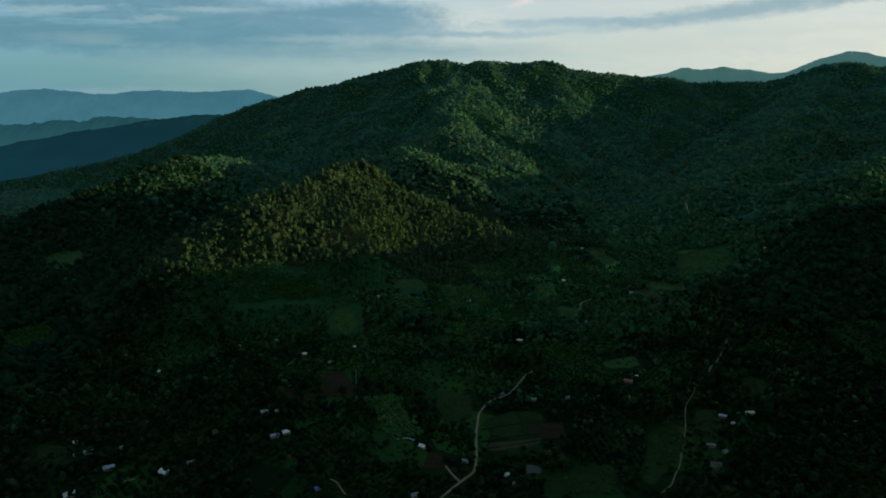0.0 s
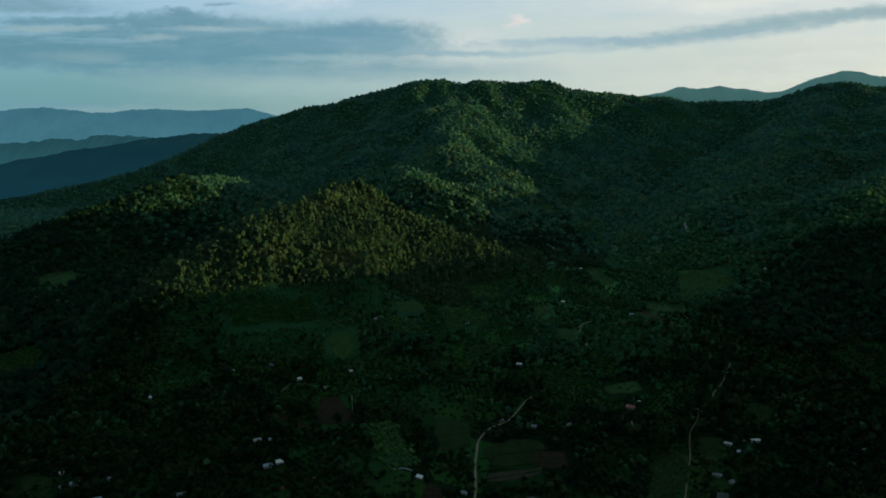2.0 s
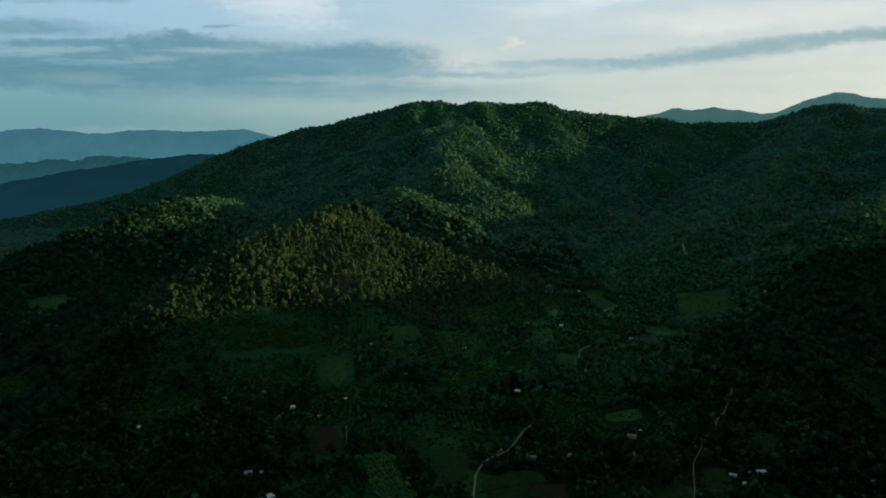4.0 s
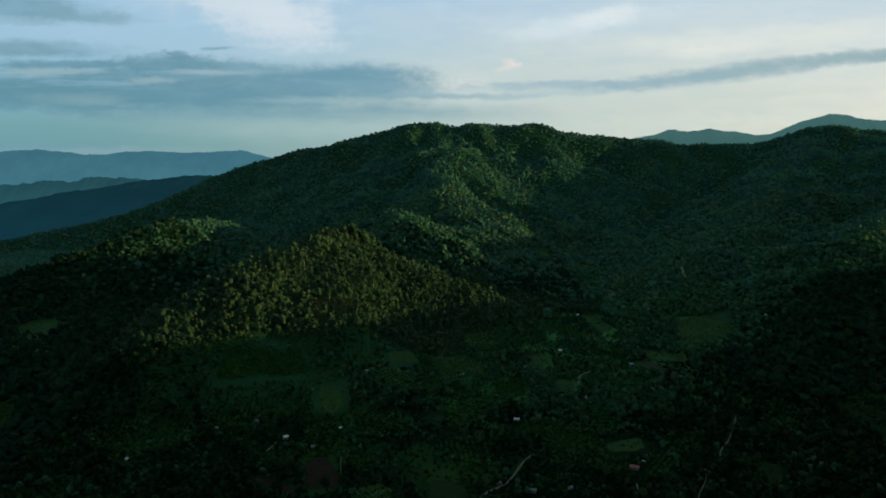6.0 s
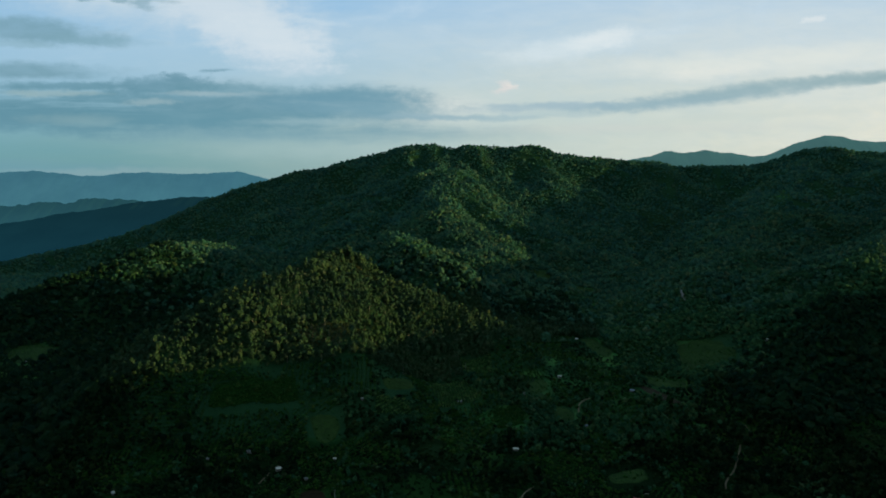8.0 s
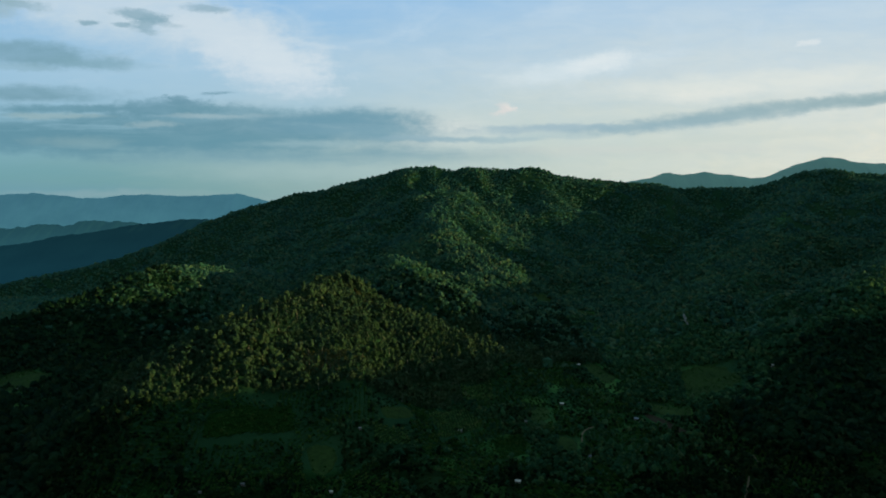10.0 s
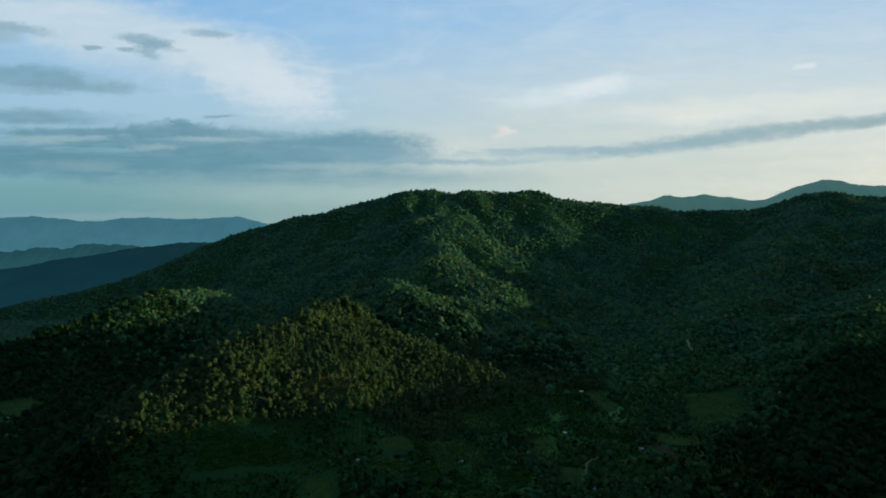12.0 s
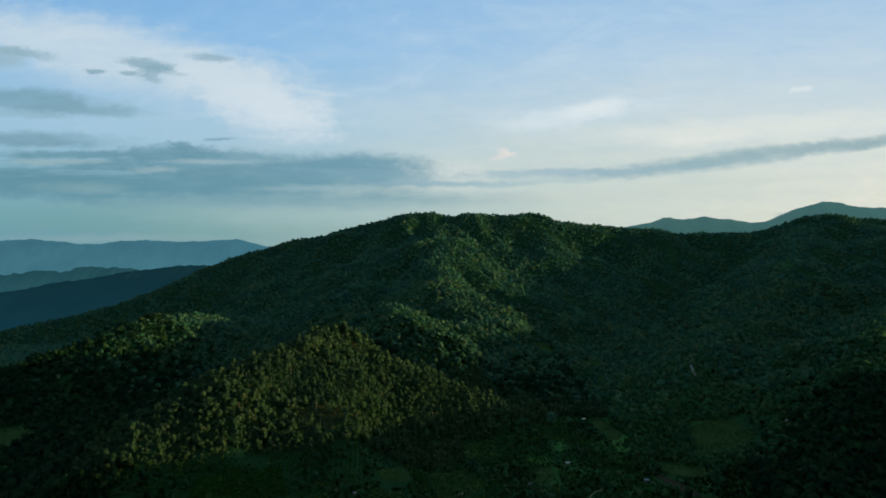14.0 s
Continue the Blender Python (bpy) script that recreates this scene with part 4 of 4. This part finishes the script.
def house(x, y, turn, length, width, roof):
    """A small farmhouse: walls on a plinth, a gabled sheet roof with eaves, a door and windows."""
    material, words = ROOFS[roof]
    z = ground_low(x, y, width / 2)
    rise = float(height(x, y)) - z + 0.3
    home = tagged(new("house"), "small farmhouse with a %s among trees" % words, "house", "farmhouses in the valley")
    home.matrix_world = pose(x, y, z, 0, 0, turn)
    a, b, eave = length / 2, width / 2, rise + (2.5 if length > 5 else 2.0)
    ridge = eave + b * 0.55
    bm = bmesh.new()
    outline = [(-b, -0.4), (b, -0.4), (b, eave), (0, ridge - 0.1), (-b, eave)]
    ends = [[bm.verts.new((s * a, p, q)) for p, q in outline] for s in (-1, 1)]
    bm.faces.new(ends[0][::-1]), bm.faces.new(ends[1])
    for k in range(5):
        bm.faces.new((ends[0][k], ends[0][(k + 1) % 5], ends[1][(k + 1) % 5], ends[1][k]))
    part("wall", bm, WALL, home)
    over, thick = 0.7, 0.09
    for side in (-1, 1):
        bm = bmesh.new()
        low = (side * (b + over), eave - over * 0.55)
        columns = max(4, round(length / 0.8))
        tops, bottoms = [], []
        for k in range(columns * 2 + 1):
            px = -a - over + (length + 2 * over) * k / (columns * 2)
            lift = 0.06 * (k % 2)
            tops.append([bm.verts.new((px, 0, ridge + lift)), bm.verts.new((px, low[0], low[1] + lift))])
            bottoms.append([bm.verts.new((px, 0, ridge - thick)), bm.verts.new((px, low[0], low[1] - thick))])
        for k in range(columns * 2):
            bm.faces.new((tops[k][0], tops[k][1], tops[k + 1][1], tops[k + 1][0]))
            bm.faces.new((bottoms[k][0], bottoms[k + 1][0], bottoms[k + 1][1], bottoms[k][1]))
            bm.faces.new((tops[k][1], bottoms[k][1], bottoms[k + 1][1], tops[k + 1][1]))
        bm.faces.new((tops[0][0], bottoms[0][0], bottoms[0][1], tops[0][1]))
        bm.faces.new((tops[-1][0], tops[-1][1], bottoms[-1][1], bottoms[-1][0]))
        bmesh.ops.recalc_face_normals(bm, faces=bm.faces)
        part("roof", bm, material, home, words)
    part("ridge_cap", box(bmesh.new(), -a - over, a + over, -0.2, 0.2, ridge + 0.02, ridge + 0.12), material, home)
    door = part("door", box(bmesh.new(), -0.45, 0.45, -b - 0.06, -b + 0.02, rise, rise + 1.95), DOOR, home)
    part("handle", box(bmesh.new(), 0.30, 0.38, -b - 0.12, -b - 0.06, rise + 0.95, rise + 1.05), FRAME, door)
    for px in ([-a * 0.55, a * 0.55] if length > 5 else [a * 0.6]):
        bm = bmesh.new()
        for q in ((px - 0.55, px + 0.55, rise + 0.85, rise + 0.93), (px - 0.55, px + 0.55, rise + 1.87, rise + 1.95), (px - 0.55, px - 0.47, rise + 0.93, rise + 1.87), (px + 0.47, px + 0.55, rise + 0.93, rise + 1.87)):
            box(bm, q[0], q[1], -b - 0.07, -b + 0.02, q[2], q[3])
        window = part("window", bm, FRAME, home)
        part("pane", box(bmesh.new(), px - 0.47, px + 0.47, -b - 0.03, -b - 0.005, rise + 0.93, rise + 1.87), PANE, window)
    return home


for x, y, turn, length, width, roof in HOUSES:
    house(x, y, turn, 0.74 * length, 0.66 * width, roof)


# water tank beside the red roof
def tank(x, y, radius, tall):
    z = ground_low(x, y, 1)
    ob = tagged(new("water_tank"), "round white water tank beside the red roof", "water tank")
    ob.matrix_world = pose(x, y, z)
    bm = bmesh.new()
    bmesh.ops.create_cone(bm, cap_ends=True, segments=24, radius1=radius, radius2=radius * 0.98, depth=tall, matrix=pose(0, 0, tall / 2 - 0.2))
    part("body", bm, ROOFS["white"][0], ob)
    bm = bmesh.new()
    bmesh.ops.create_cone(bm, cap_ends=True, segments=24, radius1=radius * 1.04, radius2=0.3, depth=tall * 0.3, matrix=pose(0, 0, tall * 1.15 - 0.2))
    part("lid", bm, ROOFS["white"][0], ob)


tank(211, 661, 2.4, 3.6)


def strip(name, label, width, line, material, lift):
    """A track laid on the ground: crowned, with ragged edges and sunken borders."""
    pts = []
    for k in range(len(line) - 1):
        p0, p1, p2, p3 = (np.array(line[min(max(q, 0), len(line) - 1)], float) for q in (k - 1, k, k + 1, k + 2))
        count = max(2, int(np.hypot(*(p2 - p1)) / 3))
        for t in np.arange(count) / count:
            pts.append(0.5 * (2 * p1 + (p2 - p0) * t + (2 * p0 - 5 * p1 + 4 * p2 - p3) * t * t + (3 * p1 - p0 - 3 * p2 + p3) * t ** 3))
    pts.append(np.array(line[-1], float))
    pts = np.array(pts)
    way = np.gradient(pts, axis=0)
    way /= np.linalg.norm(way, axis=1)[:, None]
    side = np.stack([-way[:, 1], way[:, 0]], -1)
    rows = []
    for k, (off, up) in enumerate(((-0.62, -0.5), (-0.5, 0.9), (-0.25, 1.0), (0.0, 1.15), (0.25, 1.0), (0.5, 0.9), (0.62, -0.5))):
        wide = width * (1 + 0.16 * rough_noise(pts[:, 0] + 40 * k, pts[:, 1], 9, 3, 3))
        p = pts + side * (off * wide)[:, None]
        rows.append(np.stack([p[:, 0], p[:, 1], height(p[:, 0], p[:, 1]) + lift * up], -1))
    verts = np.stack(rows, 1).reshape(-1, 3)
    return tagged(new(name, mesh_from_arrays(name, verts, grid_faces(len(pts), 7), material, True)), label, "road", kind="structure")


DIRT = soil("dirt_track", (0.11, 0.082, 0.048), (0.23, 0.170, 0.100), 0.15, 0.1)
for k, (width, line) in enumerate(ROADS):
    strip("road_%d" % (k + 1), "pale dirt track winding between fields", 0.72 * width, line, DIRT, 0.35)

RED_SOIL = soil("red_soil", (0.06, 0.024, 0.014), (0.14, 0.050, 0.027), 0.1)
for k, (width, line) in enumerate(((5.0, [(-128, 485), (-125, 491), (-120, 496), (-113, 498), (-107, 499)]), (7.0, [(-109, 498), (-104, 499), (-99, 496), (-99, 489)]))):
    strip("red_soil_%d" % (k + 1), "curved strip of bare red soil", width, line, RED_SOIL, 0.5)



def field_growth(name, dark, light, bare_soil=(0.5, 0.42, 0.36)):
    """Grass or crops: tufts a few metres wide, worn and wet patches, and a fine grain."""
    m, n, bsdf, geo = surface(name, 0.95, 0.02)
    place = geo.outputs["Position"]
    patches, tufts, fine = n.noise(place, 0.035, 4.0, 0.6, 0.5), n.noise(place, 0.22, 5.0, 0.7), n.noise(place, 1.1, 3.0, 0.7)
    both = n.math("ADD", n.math("MULTIPLY", patches, 0.3), n.math("ADD", n.math("MULTIPLY", tufts, 0.45), n.math("MULTIPLY", fine, 0.25)))
    tone = n.ramp(both, [(0.38, dark), (0.5, tuple((a + b) / 2 for a, b in zip(dark, light))), (0.62, light), (0.7, tuple(c * 1.35 for c in light))])
    worn = n.smooth(n.noise(place, 0.05, 6.0, 0.65, 0.8), 0.58, 0.7)
    n.link(n.mix(n.math("MULTIPLY", worn, 0.6), tone, n.mix(1.0, tone, bare_soil, "MULTIPLY")), bsdf.inputs["Base Color"])
    bump(n, bsdf, tufts, 0.9, 1.0)
    return m


FIELD_LOOKS = {
    "grass": (field_growth("field_grass", (0.0075, 0.01445, 0.004), (0.02125, 0.0357, 0.009)), "dark green grass field", 0),
    "meadow": (field_growth("field_meadow", (0.013, 0.032, 0.009), (0.044, 0.080, 0.019)), "bright green meadow", 0),
    "crop": (field_growth("field_crop", (0.006, 0.030, 0.005), (0.016, 0.050, 0.008)), "green plantation field with rows of low plants", 1),
    "bright": (field_growth("field_young", (0.008, 0.026, 0.008), (0.022, 0.058, 0.015)), "pale green plantation field with rows of young plants", 1),
    "earth": (field_growth("field_earth", (0.0144, 0.0104, 0.0048), (0.0336, 0.0232, 0.0112)), "dark brown ploughed field", 2),
    "straw": (field_growth("field_straw", (0.020, 0.018, 0.010), (0.060, 0.047, 0.028)), "pale brown terraced field", 2),
    "dry": (field_growth("field_dry", (0.040, 0.056, 0.022), (0.090, 0.090, 0.036)), "patch of dry yellow grass on the wooded hill", 0),
    "bare": (field_growth("field_bare", (0.0352, 0.0352, 0.0272), (0.088, 0.0832, 0.0672)), "patch of pale bare ground", 0),
}
CROP = leaves("crop_leaves", (0.016, 0.066, 0.016), (0.028, 0.092, 0.020), (0.046, 0.108, 0.024), (0.064, 0.104, 0.028))


def field(kind, corners):
    """A field laid over the ground: furrows or terraces, a ragged outline, borders sunk into the soil."""
    material, words, relief = FIELD_LOOKS[kind]
    (ax, ay), (bx, by), (cx, cy), (dx, dy) = corners
    wide, deep = math.hypot(bx - ax, by - ay), math.hypot(dx - ax, dy - ay)
    nu, nv = max(8, int(wide / 2.5)), max(8, int(deep / (1.2 if relief == 2 else 2.5)))
    u, v = np.meshgrid(np.linspace(0, 1, nu), np.linspace(0, 1, nv))
    p, q = 2 * u - 1, 2 * v - 1
    soft = 0.25 if relief == 1 else 0.75
    u, v = 0.5 + 0.5 * p * np.sqrt(1 - soft * q * q / 2), 0.5 + 0.5 * q * np.sqrt(1 - soft * p * p / 2)
    x = (1 - v) * ((1 - u) * ax + u * bx) + v * ((1 - u) * dx + u * cx)
    y = (1 - v) * ((1 - u) * ay + u * by) + v * ((1 - u) * dy + u * cy)
    ragged = (0.05 if relief == 1 else 0.10) * min(wide, deep) + 1.5
    x, y = x + ragged * rough_noise(x, y, 30, 3, 83), y + ragged * rough_noise(x, y, 30, 3, 89)
    rim = np.maximum(np.abs(p), np.abs(q)) > 0.999
    z = height(x, y) + np.where(rim, -0.6, 0.45) + 0.12 * rough_noise(x, y, 6, 2, 97)
    if relief == 2:
        z = z + np.where(rim, 0, 0.16 * np.sin(v * deep * 2.6) + 0.45 * (np.sin(v * deep * 0.75) > 0.8))
    name = {"grass": "grass_field", "meadow": "meadow", "crop": "plantation", "bright": "plantation", "earth": "ploughed_field", "straw": "terraced_field", "dry": "dry_grass", "bare": "bare_ground"}[kind]
    tagged(new(name, mesh_from_arrays(name, np.stack([x, y, z], -1).reshape(-1, 3), grid_faces(nv, nu)[:, ::-1], material, True)), words, "field", kind="structure")


for kind, corners in FIELDS:
    field(kind, corners)


def rows_of_plants(x0, x1, y0, y1, across, along, turn, seed, keep):
    """Places in straight rows, turned by some degrees, for which keep(x, y) holds."""
    rng = np.random.default_rng(seed)
    reach = math.hypot(x1 - x0, y1 - y0) / 2
    a, b = np.meshgrid(np.arange(-reach, reach, along), np.arange(-reach, reach, across))
    a, b = a.ravel() + 0.5 * (rng.random(a.size) - 0.5), b.ravel() + 0.3 * (rng.random(a.size) - 0.5)
    c, s = math.cos(radians(turn)), math.sin(radians(turn))
    x, y = (x0 + x1) / 2 + a * c - b * s, (y0 + y1) / 2 + a * s + b * c
    ok = keep(x, y) & (rng.random(x.size) < 0.9)
    return x[ok], y[ok]


YOUNG = leaves("young_leaves", (0.044, 0.120, 0.036), (0.068, 0.155, 0.046), (0.094, 0.170, 0.054), (0.12, 0.165, 0.060))
xs, ys, pale = [], [], []
for k, (kind, corners) in enumerate(FIELDS):
    if kind in ("crop", "bright"):
        px, py = [c[0] for c in corners], [c[1] for c in corners]
        x, y = rows_of_plants(min(px), max(px), min(py), max(py), 4.2, 3.0, 20 + 25 * k, k, lambda x, y: inside(x, y, corners))
        xs.append(x), ys.append(y), pale.append(np.full(len(x), kind == "bright"))
x, y, pale = np.concatenate(xs), np.concatenate(ys), np.concatenate(pale)
wood("crop_plants", "rows of low green plants in the plantations", x[~pale], y[~pale], 2.6, 2, 0.55, CROP, 12)
wood("young_plants", "rows of pale green young plants in some plantations", x[pale], y[pale], 2.8, 2, 0.55, YOUNG, 13)
x, y = scatter(-820, 620, 400, 1300, 3.6, 19, lambda x, y, c: np.any([inside(x, y, q) for kind, q in FIELDS if kind in ("meadow", "grass")], axis=0) & (c < 0.34 + 0.5 * rough_noise(x, y, 40, 3, 29)) & (np.hypot(x - 60, y - 530) > 60))
wood("field_bushes", "low green bushes and weeds in the meadows", x, y, 2.0, 1, 0.3, CROP, 20)

DRY = leaves("dry_tufts", (0.050, 0.078, 0.026), (0.072, 0.098, 0.034), (0.094, 0.112, 0.040), (0.106, 0.104, 0.044))
for seed, (kind, corners) in enumerate(FIELDS):
    if kind == "dry":
        px, py = [c[0] for c in corners], [c[1] for c in corners]
        x, y = scatter(min(px), max(px), min(py), max(py), 2.6, 50 + seed, lambda x, y, c: inside(x, y, corners) & (c < 0.9))
        wood("dry_shrubs", "yellow brown dry shrubs on the wooded hill", x, y, 2.8, 1, 0.35, DRY, 60 + seed)
xs, ys = [], []
for k in range(4):
    def in_orchard(x, y, k=k):
        plot, lie = patch(x, y)
        return (plot >= wood_share(x, y) + 0.03) & (plot < 0.88) & (np.floor(lie * 4) == k) & valley_floor(x, y) & off_road(x, y, 1.5)
    x, y = rows_of_plants(-600, 600, 400, 1250, 5.0 + 0.4 * k, 3.6, 12 + 41 * k, 30 + k, in_orchard)
    xs.append(x), ys.append(y)
x, y = np.concatenate(xs), np.concatenate(ys)
# the near rows get the leaf colour with shade put into it
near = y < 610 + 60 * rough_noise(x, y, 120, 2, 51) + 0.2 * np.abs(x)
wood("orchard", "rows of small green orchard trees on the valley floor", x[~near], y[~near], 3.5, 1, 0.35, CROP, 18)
wood("shade_dark_orchard", "rows of orchard trees on the near valley floor, leaves darkened as shade", x[near], y[near], 3.5, 1, 0.35, VALLEY_SHADE_LEAVES, 24)


# ---- single trees of the near valley floor ----
def tree_kind(seed, lobes, spread, tall, bole):
    """A tree: tapered trunk with limbs, and a crown of many ragged clumps."""
    rng = np.random.default_rng(seed)
    ob = tagged(new("tree"), "broad-leaved tree with shade-dark leaves on the valley floor", "tree", "trees on the valley floor")
    bm = bmesh.new()
    centre, verts, faces = tall * 0.62, [], []
    limbs = []
    for k in range(lobes):
        turn, lift = rng.random() * 6.283, rng.random()
        out = spread * (0.35 + 0.65 * rng.random()) * math.sin(math.pi * (0.2 + 0.72 * lift))
        middle = np.array([out * math.cos(turn), out * math.sin(turn), tall * (0.36 + 0.58 * lift)])
        size = spread * (0.26 + 0.2 * rng.random())
        verts.append(ICO_V * size * (0.65 + 0.7 * rng.random((12, 1))) * (1, 1, 0.8) + middle)
        faces.append(ICO_F + 12 * k)
        if k % 4 == 0:
            limbs.append(middle)
    crown = new("crown", mesh_from_arrays("crown", np.concatenate(verts), np.concatenate(faces), TREE_SHADE_LEAVES))
    crown.parent = ob
    for a, b, r0, r1 in [((0, 0, -0.5), (0.1, 0.1, centre), bole, bole * 0.45)] + [((0.05, 0.05, tall * 0.3), tuple(q), bole * 0.4, bole * 0.12) for q in limbs]:
        axis = Vector(b) - Vector(a)
        turn = axis.to_track_quat("Z", "Y").to_matrix().to_4x4()
        bmesh.ops.create_cone(bm, cap_ends=False, segments=6, radius1=r0, radius2=r1, depth=axis.length, matrix=Matrix.Translation((Vector(a) + Vector(b)) / 2) @ turn)
    part("trunk", bm, BARK, ob, "grey brown trunk with limbs")
    return ob


KINDS = [tree_kind(100 + k, 22 + 2 * (k % 3), 2.6 + 0.35 * (k % 3), 6.5 + 0.9 * (k % 4), 0.22) for k in range(6)]
x, y = scatter(-420, 420, 325, 555, 7.0, 9, valley_keep)
near = np.argsort(y)
singles = near[::max(1, math.ceil(len(near) / 300))]
rng = np.random.default_rng(77)
placed = 0
for k in singles:
    m = pose(x[k], y[k], float(height(x[k], y[k])) - 0.1, 0, 0, rng.random() * 360)
    source = KINDS[placed % len(KINDS)]
    size = 0.75 + 0.6 * rng.random()
    tree = source if placed < len(KINDS) else copy_thing(source, m)
    tree.matrix_basis = m @ Matrix.Diagonal((size, size, size * (0.9 + 0.3 * rng.random()), 1))
    placed += 1
rest = np.setdiff1d(np.arange(len(x)), singles)
yard = [(hx + side * (0.37 * length + 2.2), hy - 0.33 * width - 2.0 - side) for hx, hy, turn, length, width, roof in HOUSES for side in (-1, 1)]
x, y = np.append(x[rest], [q[0] for q in yard]), np.append(y[rest], [q[1] for q in yard])
wood("near_trees", "shade-dark trees on the near valley floor", x, y, 6.0, 5, 1.25, VALLEY_SHADE_LEAVES, 14)


# ---- rock, poles, fence and field banks ----
def power_pole(x, y, tall):
    """A tall pale pole with a crossarm and two insulators."""
    ob = tagged(new("utility_pole"), "tall pale concrete utility pole among trees", "utility pole")
    ob.matrix_world = pose(x, y, float(height(x, y)) - 0.3, 0, 0, 20)
    bm = bmesh.new()
    bmesh.ops.create_cone(bm, cap_ends=True, segments=8, radius1=0.28, radius2=0.16, depth=tall, matrix=pose(0, 0, tall / 2))
    part("pole", bm, CONCRETE, ob)
    part("crossarm", box(bmesh.new(), -1.1, 1.1, -0.07, 0.07, tall - 0.7, tall - 0.55), CONCRETE, ob)
    for side in (-0.9, 0.9):
        bm = bmesh.new()
        bmesh.ops.create_cone(bm, cap_ends=True, segments=8, radius1=0.08, radius2=0.05, depth=0.3, matrix=pose(side, 0, tall - 0.4))
        part("insulator", bm, DOOR, ob)


CONCRETE = soil("concrete", (0.28, 0.27, 0.25), (0.46, 0.45, 0.42), 0.6, 0.02)
power_pole(-92, 641, 17)


def fence(line):
    """A low pale block wall between posts."""
    ob = tagged(new("fence"), "low pale wall with posts beside a house yard", "fence")
    for (x0, y0), (x1, y1) in zip(line, line[1:]):
        count = max(1, round(math.hypot(x1 - x0, y1 - y0) / 2.6))
        turn = math.degrees(math.atan2(y1 - y0, x1 - x0))
        for k in range(count):
            a, b = k / count, (k + 1) / count
            ax, ay, bx, by = x0 + (x1 - x0) * a, y0 + (y1 - y0) * a, x0 + (x1 - x0) * b, y0 + (y1 - y0) * b
            z = float(height((ax + bx) / 2, (ay + by) / 2))
            half = math.hypot(bx - ax, by - ay) / 2
            panel = part("panel", box(bmesh.new(), 0.15 - half, half - 0.15, -0.08, 0.08, -0.4, 1.3), ROOFS["pale"][0], ob)
            panel.matrix_world = pose((ax + bx) / 2, (ay + by) / 2, z, 0, 0, turn)
            post = part("post", box(bmesh.new(), -0.14, 0.14, -0.14, 0.14, -0.5, 1.5), CONCRETE, ob)
            post.matrix_world = pose(ax, ay, float(height(ax, ay)), 0, 0, turn)


fence([(-41, 513), (-31, 515), (-22, 509)])
BANK = soil("field_bank", (0.004, 0.014, 0.004), (0.012, 0.030, 0.008), 0.3, 0.2)
for k, line in enumerate(([(34, 531), (62, 543), (96, 553)], [(33, 509), (62, 521), (95, 531)], [(70, 565), (74, 545), (72, 523)], [(36, 497), (60, 505), (86, 516)])):
    strip("bank_%d" % (k + 1), "dark grassy bank between terraced fields", 1.6, line, BANK, 0.9)
ROCK = soil("rock", (0.16, 0.16, 0.14), (0.38, 0.37, 0.33), 0.2, 0.5)


def outcrop(x, y, wide, tall):
    """A pale cliff: ragged slabs of bare rock in the forest slope."""
    rng = np.random.default_rng(5)
    ob = tagged(new("rock_outcrop"), "pale bare cliff in the dark forest slope", "rock")
    z = float(height(x, y))
    ob.matrix_world = pose(x, y, z)
    for k in range(9):
        px, up = wide * (rng.random() - 0.5) * (1 - 0.08 * k), tall * k / 9
        size = np.array([wide * (0.22 + 0.15 * rng.random()), 4.0, tall * (0.10 + 0.07 * rng.random())])
        v = ICO_V * (0.7 + 0.6 * rng.random((12, 1))) * size + (px, -3.0 + up * 0.75, up + 2)
        slab = new("slab", mesh_from_arrays("slab", v, ICO_F, ROCK))
        slab.parent = ob


outcrop(538, 1410, 8, 20)
